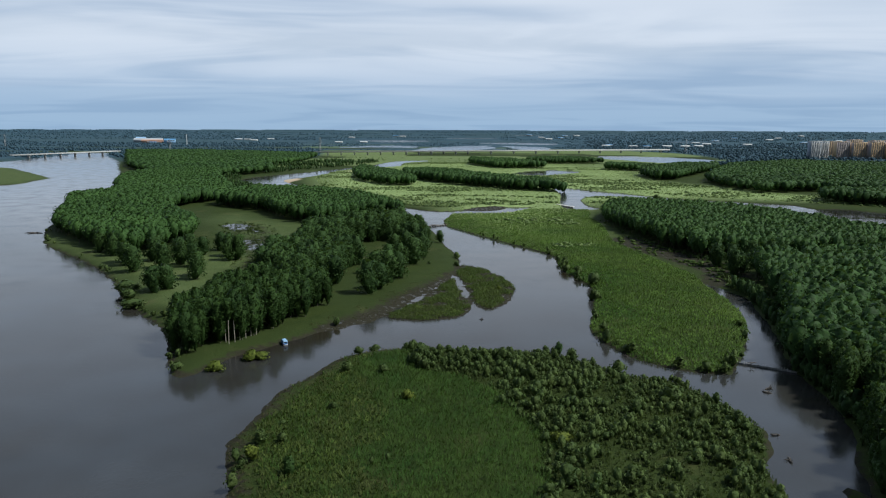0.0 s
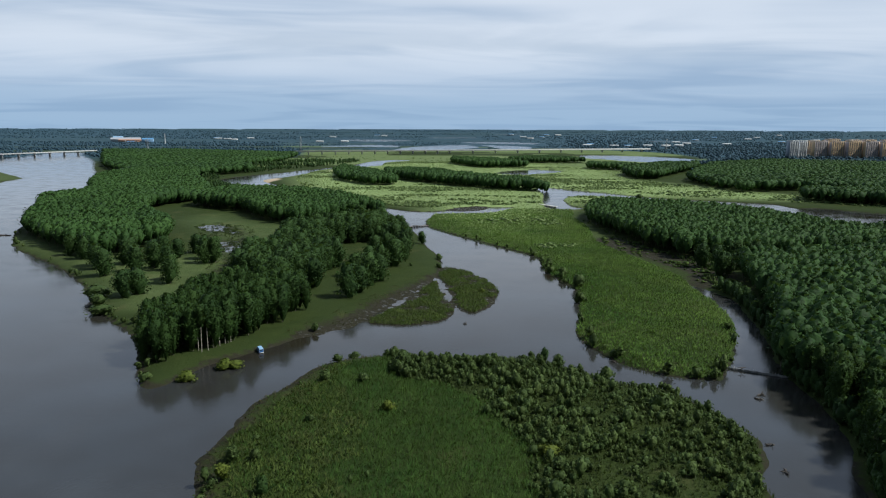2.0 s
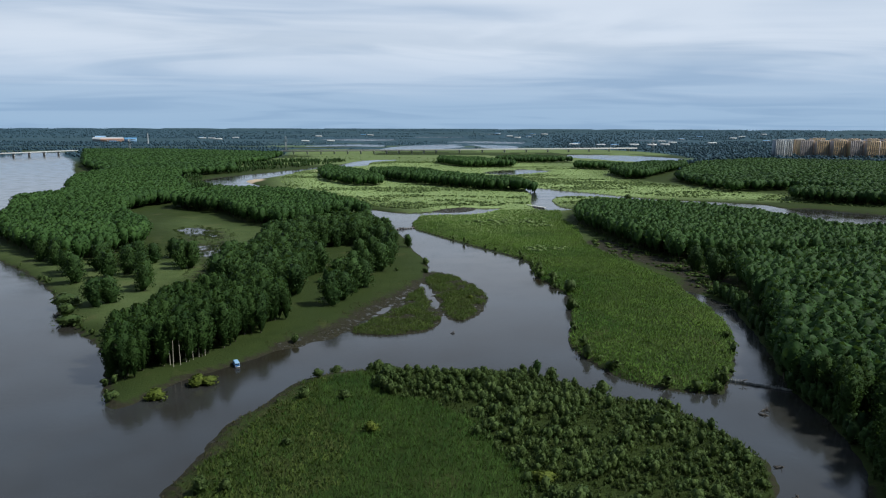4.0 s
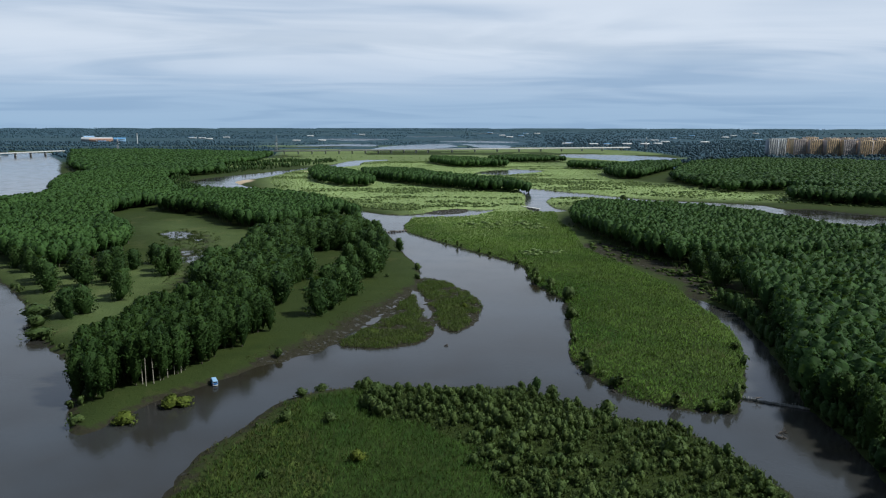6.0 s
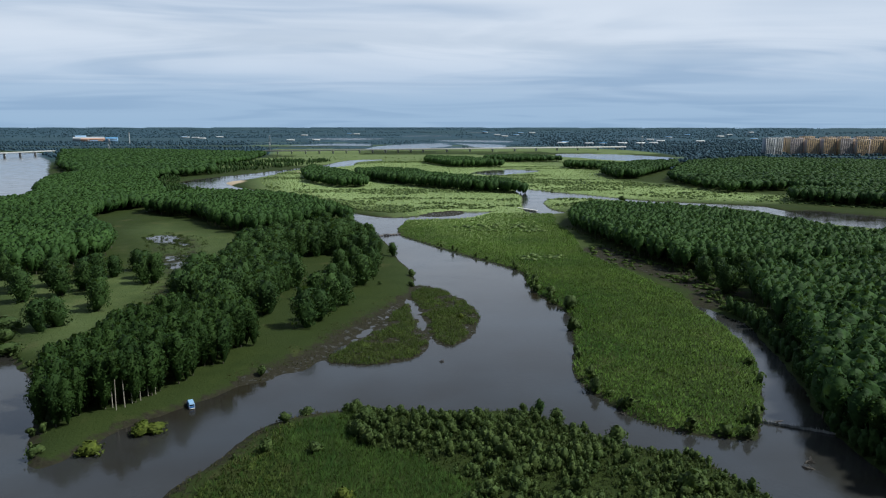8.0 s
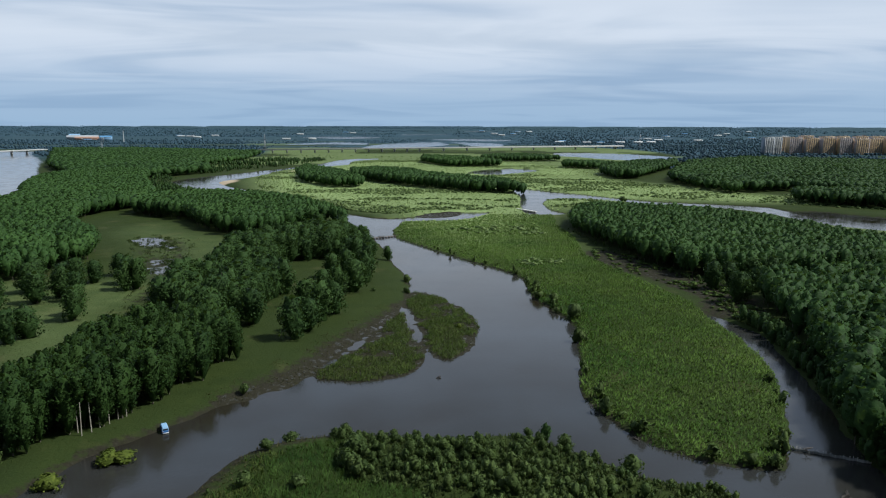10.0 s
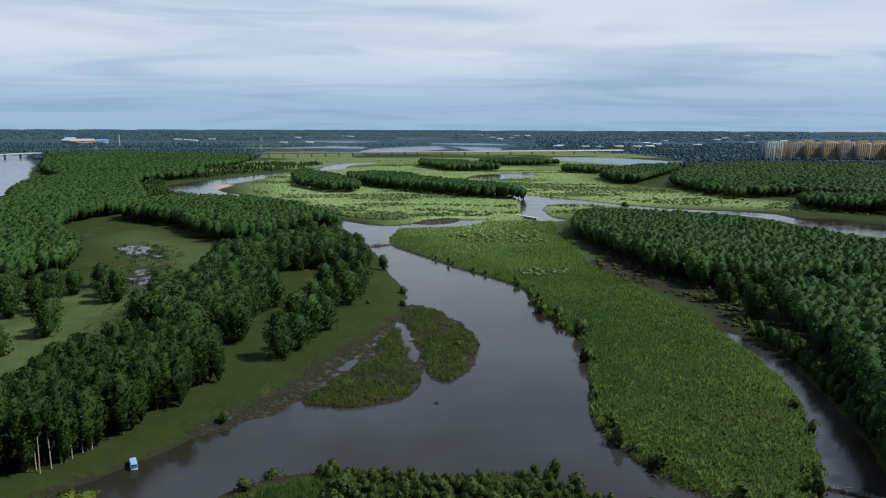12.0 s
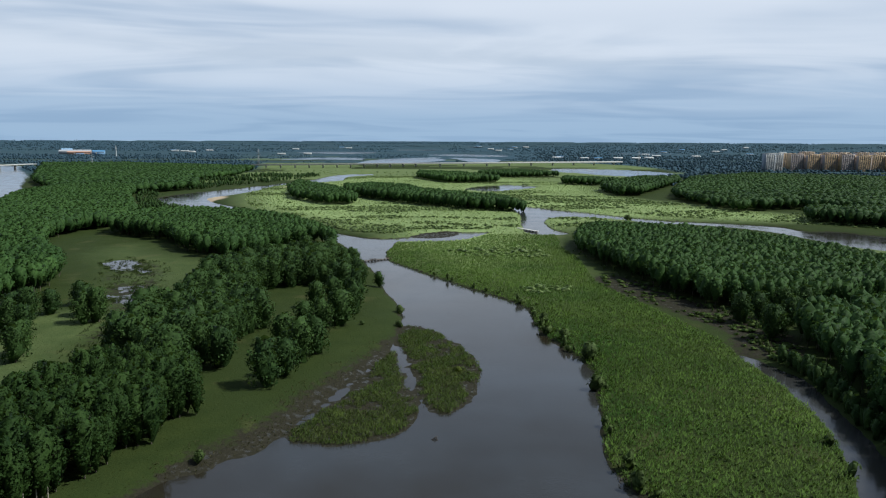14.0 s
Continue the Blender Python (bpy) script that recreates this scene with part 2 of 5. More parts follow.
# ---------------------------------------------------------------- plan of river and land
WEST_BANK = [(-700, -700), (-690, 500), (-1150, 850), (-1150, 1440), (-953, 1505), (-985, 1671), (-1000, 1780), (-1060, 2060)]
PENINSULA_WEST = [(-950, 2060), (-930, 1925), (-748, 1599), (-585, 1257), (-441, 957), (-394, 821), (-350, 712), (-362, 672), (-325, 583),
                  (-290, 504), (-269, 462), (-253, 439), (-235, 419), (-203, 386), (-173, 350), (-150, 315), (-135, 289), (-124, 275),
                  (-110, 260), (-99, 241), (-88, 216), (-82, 203), (-78, 202), (-74, 209), (-67, 224), (-57, 235), (-47, 248)]
PENINSULA_EAST = [(-40, 256), (-30, 265), (-25, 273), (-20, 288), (-10, 311), (2, 337), (8, 378), (7, 413), (0, 451), (-4, 484), (-12, 527), (-20, 560),
                  (-40, 630), (-62, 680), (-105, 750), (-150, 810), (-200, 865), (-245, 910), (-270, 950), (-290, 1000), (-288, 1041),
                  (-270, 1100), (-240, 1160), (-215, 1225), (-190, 1280), (-140, 1425), (-107, 1593), (-40, 1640)]
LOOP_EAST = [(-30, 1590), (-85, 1500), (-85, 1385), (-128, 1320), (-160, 1290), (-185, 1225), (-193, 1130), (-215, 1040), (-228, 1000), (-205, 940),
             (-165, 880), (-110, 780), (-70, 715), (-42, 668), (-23, 642), (-7, 630), (13, 634), (40, 660), (82, 664), (80, 654), (59, 622), (38, 613), (8, 612)]
MEADOW_WEST = [(1, 563), (4, 530), (26, 485), (43, 451), (58, 424), (66, 401), (63, 371), (66, 349), (70, 330), (70, 312), (64, 287), (61, 273),
               (56, 257), (56, 243), (59, 232), (62, 222), (67, 215), (74, 210), (82, 206), (89, 206), (94, 214), (100, 224), (110, 243),
               (120, 266), (124, 285), (126, 304), (126, 327)]
EAST_BANK = [(129, 333), (134, 319), (136, 302), (131, 278), (124, 250), (117, 228), (110.5, 208), (108, 183), (102, 160), (89, 133), (82, 60), (80, -700)]
NEAR_ISLAND = [(-45, 132), (-48, 144), (-51, 154), (-50, 163), (-48, 174), (-47, 188), (-45, 194), (-39, 205), (-34, 218), (-26, 226), (-12, 230),
               (3, 228), (15, 225), (32, 226), (41, 220), (48, 212), (58, 203), (68, 199), (73, 191), (78, 180), (81, 169), (78, 156), (73, 145),
               (71, 133), (66, 100), (40, 70), (-15, 70), (-40, 100)]
BAR_EAST = [(10, 378), (20, 371), (30, 347), (35, 323), (31, 306), (23, 288), (17, 285), (13, 300), (11, 320), (9, 345), (7, 362)]
BAR_WEST = [(5, 342), (7, 322), (10, 300), (11, 282), (4, 271), (-10, 266), (-22, 271), (-13, 291), (-6, 311)]
MUD_BAR = [(20, 637), (36, 660), (58, 664), (56, 648), (39, 632)]
LEFT_ISLE = [(-567, 914), (-572, 973), (-580, 1028), (-637, 1100), (-722, 1198), (-822, 1296), (-1040, 1330), (-1040, 900), (-650, 860)]
NORTH_RIVER = [(145, 888), (199, 827), (254, 749), (303, 721), (347, 691), (353, 660), (381, 653), (399, 623), (480, 560), (900, 380), (900, 260),
               (440, 480), (352, 548), (331, 582), (328, 612), (319, 656), (292, 694), (244, 720), (223, 748), (173, 771), (149, 746), (141, 685),
               (147, 651), (118, 645), (118, 694), (134, 790)]
POOL = [(115, 1150), (144, 1227), (200, 1263), (242, 1216), (201, 1154), (149, 1111)]
NORTH_EAST_RIVER = [(429, 1917), (504, 1923), (592, 1856), (648, 1727), (631, 1583), (541, 1503), (464, 1572), (428, 1681), (392, 1740)]
POND_A = [(-166, 528), (-157, 537), (-140, 508), (-132, 492), (-146, 498), (-156, 510)]
POND_B = [(-133, 439), (-129, 456), (-120, 453), (-114, 431), (-118, 419), (-126, 423)]
# lakes behind the viaduct: outline
LAKES = [
    [(-103, 2260), (-60, 2640), (60, 2900), (225, 3040), (216, 2707), (150, 2480), (60, 2330), (-40, 2240)],
    [(161, 3326), (340, 3513), (513, 3267), (463, 3024), (299, 3090)],
    [(-482, 3695), (-297, 3908), (-89, 3747), (-97, 3475), (-249, 3282), (-345, 3444)],
    [(51, 4133), (284, 4148), (288, 3964), (48, 3854)],
    [(235, 2960), (330, 2900), (405, 2720), (352, 2420), (262, 2480), (258, 2700)],
    [(452, 4499), (596, 4497), (563, 4245), (434, 4244)],
    [(-400, 2620), (-330, 2860), (-215, 2960), (-110, 2860), (-112, 2640), (-250, 2680)],
    [(1080, 3560), (1240, 3600), (1420, 3480), (1300, 3400), (1130, 3440)],
]


def smooth(points, closed=True, parts=4):
    """A Catmull-Rom curve through the corners of an outline."""
    p = np.array(points, float)
    n = len(p)
    idx = range(n if closed else n - 1)
    out = []
    for i in idx:
        if closed:
            a, b, c, d = (p[(i + k) % n] for k in (-1, 0, 1, 2))
        else:
            a, b, c, d = p[max(i - 1, 0)], p[i], p[i + 1], p[min(i + 2, n - 1)]
        for k in range(parts):
            t = k / parts
            out.append(0.5 * ((2 * b) + (c - a) * t + (2 * a - 5 * b + 4 * c - d) * t * t + (3 * b - a - 3 * c + d) * t ** 3))
    if not closed:
        out.append(p[-1])
    return np.array(out)


def lattice(ix, iy, seed):
    h = (ix.astype(np.int64) * 374761393 + iy.astype(np.int64) * 668265263 + seed * 974634777) & 0xFFFFFFFF
    h = ((h ^ (h >> 13)) * 1274126177) & 0xFFFFFFFF
    return ((h ^ (h >> 16)) & 0xFFFF) / 65535.0


def value_noise(P, size, seed=0):
    """Smooth noise from 0 to 1 with cells of the given size in metres."""
    q = P / size
    i = np.floor(q)
    f = q - i
    f = f * f * (3 - 2 * f)
    ix, iy = i[:, 0], i[:, 1]
    a, b = lattice(ix, iy, seed), lattice(ix + 1, iy, seed)
    c, d = lattice(ix, iy + 1, seed), lattice(ix + 1, iy + 1, seed)
    return (a * (1 - f[:, 0]) + b * f[:, 0]) * (1 - f[:, 1]) + (c * (1 - f[:, 0]) + d * f[:, 0]) * f[:, 1]


def fractal(P, size, seed=0):
    return 0.5 * value_noise(P, size, seed) + 0.3 * value_noise(P, size / 2.3, seed + 1) + 0.2 * value_noise(P, size / 5.1, seed + 2)


def inside_by(P, poly, reach=80.0):
    """Metres by which each point lies inside (outside: minus) an outline, no further than reach."""
    out = np.full(len(P), -reach)
    lo, hi = poly.min(0) - reach, poly.max(0) + reach
    near = np.where(((P >= lo) & (P <= hi)).all(1))[0]
    for s in range(0, len(near), 60000):
        part = near[s:s + 60000]
        q = P[part]
        best, odd = np.full(len(q), 1e9), np.zeros(len(q), bool)
        for a, b in zip(poly, np.roll(poly, -1, 0)):
            e = b - a
            w = q - a
            t = np.clip((w @ e) / max(e @ e, 1e-9), 0, 1)
            r = w - t[:, None] * e
            best = np.minimum(best, (r * r).sum(1))
            cross = (a[1] > q[:, 1]) != (b[1] > q[:, 1])
            if cross.any() and b[1] != a[1]:
                odd ^= cross & (q[:, 0] < e[0] * (q[:, 1] - a[1]) / (b[1] - a[1]) + a[0])
        d = np.minimum(np.sqrt(best), reach)
        out[part] = np.where(odd, d, -d)
    return out


RIVER = np.vstack([smooth(s, False, 3) for s in (WEST_BANK, PENINSULA_WEST, PENINSULA_EAST, LOOP_EAST, MEADOW_WEST, EAST_BANK)])
OTHER_WATER = [smooth(s) for s in (NORTH_RIVER, POOL, NORTH_EAST_RIVER)]
ISLANDS = [smooth(s) for s in (NEAR_ISLAND, LEFT_ISLE)]
MUD_FLAT = [(-44, 252), (-30, 262), (-24, 274), (-13, 300), (-2, 332), (3, 356), (0, 352), (-14, 322), (-26, 296), (-38, 273), (-49, 260)]
BARS = [smooth(s) for s in (BAR_EAST, BAR_WEST, MUD_BAR, MUD_FLAT)]
PONDS = [smooth(s) for s in (POND_A, POND_B)]
FAR_LAKES = [smooth(s) for s in LAKES]
FAR0, FAR1 = 2500.0, 2400.0


def swell(P):
    """The plain rises very gently towards the horizon."""
    r = np.minimum(np.hypot(P[:, 0], P[:, 1]), FAR0 + FAR1 * 0.985)
    k = np.clip((r - FAR0) / FAR1, 0, 0.985)
    true = FAR0 - FAR1 * np.log(1 - k)
    rise = np.clip((k - 0.55) / 0.435, 0, 1)
    return np.where(r > FAR0, 75.0 * (1 - r / np.maximum(true, r)) + 13.0 * rise * rise * (3 - 2 * rise), 0.0)


LAKE_LEVEL = [float(swell(p).mean()) + 0.6 for p in FAR_LAKES]


def shore_by(P):
    """Metres inland (over water: minus)."""
    d = -inside_by(P, RIVER)
    for w in OTHER_WATER:
        d = np.minimum(d, -inside_by(P, w))
    for isl in ISLANDS:
        d = np.maximum(d, inside_by(P, isl))
    wobble = (fractal(P, 9.0, 5) - 0.5) * 3.4
    return d + wobble * np.clip(1.2 - np.abs(d) / 12, 0, 1)


def bars_by(P):
    d = np.full(len(P), -80.0)
    for b in BARS:
        d = np.maximum(d, inside_by(P, b))
    return d + 0.5 + (fractal(P, 7.0, 9) - 0.5) * 6.0


def ground_parts(P):
    d, b = shore_by(P), bars_by(P)
    n = fractal(P, 26.0, 3) - 0.5
    land = 0.12 + 0.5 * np.clip(d / 1.6, 0, 1) + 0.9 * np.clip(d / 9.0, 0, 1) + n * 0.9 * np.clip(d / 10, 0, 1)
    z = np.where(d > 0, land, np.maximum(-2.5, 0.3 * d - 0.02))
    zb = np.where(b > 0, 0.02 + 0.05 * np.clip(b, 0, 5) + 0.22 * (fractal(P, 4.0, 21) - 0.45), np.maximum(-2.5, 0.14 * b))
    z = np.maximum(z, zb)
    for p in PONDS:
        s = inside_by(P, p, 20.0)
        dip = np.clip((s + 9) / 9, 0, 1)
        z = z * (1 - dip) + (0.84 + 1.3 * (fractal(P, 7.0, 33) - 0.5)) * dip
    z = z + swell(P)
    for p, level in zip(FAR_LAKES, LAKE_LEVEL):
        s = inside_by(P, p, 60.0)
        z = np.where(s > 0, level - 1.0, np.where(s > -55, np.maximum(z, level + 0.4), z))
    return z, d, b


def ground_z(P):
    return ground_parts(np.asarray(P, float))[0]


def axis(fine, step, lo, hi, grow):
    out = list(np.arange(fine[0], fine[1] + 0.1, step))
    s = step
    while out[-1] < hi:
        s *= grow
        out.append(out[-1] + s)
    s = step
    while out[0] > lo:
        s *= grow
        out.insert(0, out[0] - s)
    return np.array(out)


def mesh_object(name, V, F, mats, index=None, attributes=(), shade=False, normals=None):
    me = bpy.data.meshes.new(name)
    if isinstance(F, np.ndarray):
        me.vertices.add(len(V))
        me.vertices.foreach_set("co", np.asarray(V, np.float32).ravel())
        me.loops.add(F.size)
        me.loops.foreach_set("vertex_index", F.astype(np.int32).ravel())
        me.polygons.add(len(F))
        me.polygons.foreach_set("loop_start", np.arange(0, F.size, F.shape[1], dtype=np.int32))
        me.update(calc_edges=True)
    else:
        me.from_pydata([tuple(map(float, v)) for v in V], [], F)
    for m in mats:
        me.materials.append(m)
    if index is not None:
        me.polygons.foreach_set("material_index", np.asarray(index, np.int32))
    for key, values in attributes:
        a = me.attributes.new(key, "FLOAT", "POINT")
        a.data.foreach_set("value", np.asarray(values, np.float32))
    if normals is not None:
        a = me.attributes.new("custom_normal", "FLOAT_VECTOR", "POINT")
        a.data.foreach_set("vector", np.asarray(normals, np.float32).ravel())
    if shade or normals is not None:
        me.polygons.foreach_set("use_smooth", np.ones(len(me.polygons), bool))
    me.update()
    return new(name, me)


# ground whose colour is brightened to look sunlit through a cloud gap
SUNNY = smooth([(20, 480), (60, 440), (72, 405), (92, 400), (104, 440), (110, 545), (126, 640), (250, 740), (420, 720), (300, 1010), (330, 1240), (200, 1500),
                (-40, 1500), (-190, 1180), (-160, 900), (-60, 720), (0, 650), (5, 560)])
SAND_A = smooth([(-240, 985), (-222, 1030), (-205, 1000), (-212, 950), (-228, 950)])
SAND_B = smooth([(-165, 1190), (-130, 1240), (-100, 1225), (-120, 1180)])
OPEN_PLAIN = smooth([(-330, 1250), (-340, 1700), (-420, 2300), (-620, 3000), (-560, 3950), (660, 3900), (600, 3000), (560, 2500), (720, 2150), (700, 1700), (520, 1450), (480, 1250)])
MUD_SHORE = smooth([(-44, 254), (-30, 266), (-22, 278), (-8, 308), (4, 338), (8, 362), (1, 352), (-14, 322), (-26, 296), (-36, 273), (-47, 260)])
CLEARING = smooth([(-178, 600), (-150, 560), (-105, 530), (-95, 490), (-100, 430), (-105, 400), (-125, 420), (-138, 460), (-155, 510), (-185, 560)])
BOG = smooth([(-107, 337), (-99, 350), (-100, 412), (-112, 466), (-130, 520), (-168, 545), (-160, 500), (-140, 440), (-119, 402), (-112, 344)])
WEST_SWARD = smooth([(-275, 470), (-190, 380), (-150, 325), (-122, 285), (-108, 300), (-108, 345), (-112, 400), (-160, 402), (-200, 420), (-250, 475)])
EAST_FIELD = smooth([(288, 545), (300, 492), (345, 470), (600, 372), (640, 420), (400, 545), (330, 585)])
# mud by the channel; its eastern side paints the wood's shade on grass
MUD_SHADE_STRIP = smooth([(128, 330), (134, 355), (128, 385), (118, 420), (112, 455), (122, 472), (134, 458), (143, 420), (154, 392), (160, 360), (148, 322)])


def wooded_by(P):
    """Long belts of woodland over the far plain, 0 to 1."""
    n = fractal(P * np.array([0.16, 1.0]), 210, 61)
    w = np.clip((n - np.where(P[:, 1] > 2300, 0.38, 0.35)) / 0.05, 0, 1)
    near = np.clip(1 - inside_by(P, OPEN_PLAIN, 80) / 40, 0, 1)
    w = w * np.where(P[:, 1] > 2350, np.maximum(near, np.clip((n - 0.47) / 0.05, 0, 1)), near)
    return np.where(inside_by(P, SUNNY, 80) > -20, 0.0, w)


def build_ground():
    xs = axis((-320, 380), 2.8, -4900, 4900, 1.05)
    ys = np.concatenate([np.arange(112, 430, 2.1), axis((430, 760), 3.6, 431, 4900, 1.03)])
    back = [ys[0]]
    s = 2.0
    while back[-1] > -1800:
        s *= 1.2
        back.append(back[-1] - s)
    ys = np.concatenate([np.array(back[:0:-1]), ys])
    X, Y = np.meshgrid(xs, ys)
    P = np.stack([X.ravel(), Y.ravel()], 1)
    z, d, b = ground_parts(P)
    r = np.hypot(P[:, 0], P[:, 1])
    # past the edge the sheet ends at the horizon
    nx, ny = len(xs), len(ys)
    i = np.arange(nx - 1)[None, :] + nx * np.arange(ny - 1)[:, None]
    F = np.stack([i, i + 1, i + nx + 1, i + nx], -1).reshape(-1, 4)
    keep = (r[F] < 4960).all(1)
    F = F[keep]
    used = np.unique(F)
    remap = np.zeros(len(P), int)
    remap[used] = np.arange(len(used))
    mud = np.clip(1.0 - d / np.where((P[:, 0] < 0) & (P[:, 0] > -54) & (P[:, 1] < 232), 8.0, np.where((P[:, 0] < -20) & (P[:, 0] > -92) & (P[:, 1] < 285), 5.0, 2.6)), 0, 1) * 0.75 * (r < 1600) * np.where((P[:, 0] > 98) & (P[:, 1] < 340), 0.2, 1.0)
    mud = np.maximum(mud, np.clip((b + 2) / 2, 0, 1) * (d < 3))
    mud = np.maximum(mud, np.clip(0.45 + inside_by(P, MUD_SHADE_STRIP, 20) / 8, 0, 0.72))
    for p in PONDS:
        mud = np.maximum(mud, 0.75 * np.clip(0.5 + inside_by(P, p, 20) / 14, 0, 1))
    # painted sunlight inside SUNNY, weaker towards the near end
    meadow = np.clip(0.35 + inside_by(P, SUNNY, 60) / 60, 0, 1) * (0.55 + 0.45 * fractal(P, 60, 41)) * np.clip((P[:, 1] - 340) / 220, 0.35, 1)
    mud = np.maximum(mud, 0.6 * np.clip(0.5 + inside_by(P, MUD_SHORE, 20) / 6, 0, 1))
    meadow = np.maximum(meadow, 0.14 * np.clip(0.5 + inside_by(P, CLEARING, 30) / 30, 0, 1))
    mud = np.maximum(mud, 0.52 * np.clip(0.5 + inside_by(P, BOG, 20) / 14, 0, 1) * np.clip(2.2 * fractal(P, 14, 71) - 0.25, 0, 1))
    meadow = np.maximum(meadow, 0.30 * np.clip(0.5 + inside_by(P, EAST_FIELD, 30) / 20, 0, 1))
    meadow = np.maximum(meadow, 0.17 * np.clip(0.5 + inside_by(P, WEST_SWARD, 30) / 16, 0, 1) * (0.5 + fractal(P, 22, 42)))
    meadow = np.maximum(meadow, 0.16 * np.clip(0.5 + inside_by(P, ISLANDS[1], 60) / 20, 0, 1))
    sand = np.clip(0.5 + inside_by(P, SAND_A, 20) / 6, 0, 1) + np.clip(0.5 + inside_by(P, SAND_B, 20) / 6, 0, 1)
    meadow = np.maximum(meadow, 0.42 * np.clip((3300 - P[:, 1]) / 500, 0, 1) * np.clip(0.5 + inside_by(P, OPEN_PLAIN, 80) / 80, 0, 1) * (fractal(P * np.array([0.4, 1.0]), 160, 45) > 0.45))
    V = np.column_stack([P, z])[used]
    # the woodland weight also grows with distance, so haze blue covers open ground
    g = mesh_object("ground", V, remap[F], [GROUND], attributes=(("mud", mud[used]), ("meadow", meadow[used]), ("sand", sand[used]), ("wooded_haze", np.maximum(wooded_by(P)[used], 0.85 * np.clip((r[used] - 2300) / 900, 0, 1)) * np.clip((r[used] - 1500) / 500, 0, 1))), shade=True)
    tagged(g, "flat grassy flood plain with muddy river banks", "ground", kind="structure")


def build_water():
    river = mesh_object("water", [(-1300, -1800, 0), (1300, -1800, 0), (1300, 2200, 0), (-1300, 2200, 0)], [(0, 1, 2, 3)], [WATER])
    tagged(river, "broad grey-brown silty river under a cloudy sky", "river", kind="structure")
    for p, level in zip(FAR_LAKES, LAKE_LEVEL):
        lake = mesh_object("water", [(x, y, level) for x, y in p], [tuple(range(len(p)))], [WATER])
        tagged(lake, "pale still lake on the distant plain", "lake", kind="structure")
    for p in PONDS:
        c = p.mean(0)
        pond = mesh_object("water", [(x, y, 0.9) for x, y in c + (p - c) * 1.6], [tuple(range(len(p)))], [WATER])
        tagged(pond, "shallow puddles on a boggy clearing", "pond", kind="structure")


build_ground()
build_water()

# ---------------------------------------------------------------- leaves, trees, scrub, reeds
def unit(v):
    return v / np.maximum(np.linalg.norm(v, axis=-1, keepdims=True), 1e-9)


def leaf_cards(lobes, count, size, rng, up=0.3):
    """Small leaf sprays laid over the lobes of a crown: corners, faces, and normals that follow the crown."""
    lob = np.array(lobes, float)
    area = (lob[:, 3] * lob[:, 4] + lob[:, 4] * lob[:, 5])
    k = rng.choice(len(lob), count, p=area / area.sum())
    d = rng.normal(size=(count, 3))
    d[:, 2] += up
    d = unit(d)
    rad = 1.08 - 0.30 * rng.random(count) ** 1.5
    c = lob[k, :3] + d * lob[k, 3:] * rad[:, None]
    n = unit(d + 0.40 * rng.normal(size=(count, 3)) + np.array([0, 0, 0.2]))
    u = unit(np.cross(n, rng.normal(size=(count, 3))))
    v = np.cross(n, u)
    s = size * (0.55 + 0.75 * rng.random(count))[:, None]
    w = s * (0.55 + 0.45 * rng.random(count))[:, None]
    V = np.stack([c - u * s * 0.9, c - v * w * 0.8 + n * 0.1 * s, c + u * s * (0.8 + 0.5 * rng.random((count, 1))), c + v * w * 0.8 + n * 0.1 * s], 1).reshape(-1, 3)
    mid = np.array([0, 0, lob[:, 2].mean()])
    soft = unit(0.85 * d + 0.30 * unit((c - mid) * np.array([1, 1, 0.5])) + 0.42 * rng.normal(size=(count, 3)) + np.array([0, 0, 0.10]))
    return V, np.arange(count * 4).reshape(-1, 4), np.repeat(soft, 4, 0)


def crown_core(lobes, sides=7, rings=5, shrink=0.80):
    """The closed inner mass of a crown, which no light passes."""
    lob = np.array(lobes, float)
    z0, z1 = (lob[:, 2] - lob[:, 5] * 0.9).min(), (lob[:, 2] + lob[:, 5] * 0.85).max()
    V, F, Nn = [], [], []
    lumps = random.Random(int(abs(z0 * 1000 + z1 * 7777)))
    for j in range(rings + 1):
        t = 1 - (1 - j / rings) ** 1.8
        z = z0 + (z1 - z0) * t
        for k in range(sides):
            a = 6.2832 * (k + 0.5 * (j % 2)) / sides
            ca, sa = math.cos(a), math.sin(a)
            reach = 0.05
            for x, y, zc, rx, ry, rz in lob:
                q = 1 - ((z - zc) / rz) ** 2
                if q > 0:
                    reach = max(reach, x * ca + y * sa + rx * math.sqrt(q))
            knob = lumps.uniform(0.74, 1.16) * shrink
            V.append((ca * reach * knob, sa * reach * knob, z + lumps.uniform(-0.06, 0.06) * (z1 - z0)))
            Nn.append((ca + lumps.uniform(-0.4, 0.4), sa + lumps.uniform(-0.4, 0.4), (t - 0.35) * 1.3))
        if j:
            for k in range(sides):
                F.append(((j - 1) * sides + k, (j - 1) * sides + (k + 1) % sides, j * sides + (k + 1) % sides, j * sides + k))
    return np.array(V), np.array(F), unit(np.array(Nn))


def tube(points, radii, sides=5):
    """A tapered stem through the points."""
    V, F = [], []
    for j, (p, r) in enumerate(zip(points, radii)):
        for k in range(sides):
            a = 2 * math.pi * k / sides
            V.append((p[0] + r * math.cos(a), p[1] + r * math.sin(a), p[2]))
        if j:
            for k in range(sides):
                F.append(((j - 1) * sides + k, (j - 1) * sides + (k + 1) % sides, j * sides + (k + 1) % sides, j * sides + k))
    V = np.array(V, float)
    n = V - np.repeat(np.array(points, float), sides, 0)
    return V, np.array(F), unit(n + 1e-6)


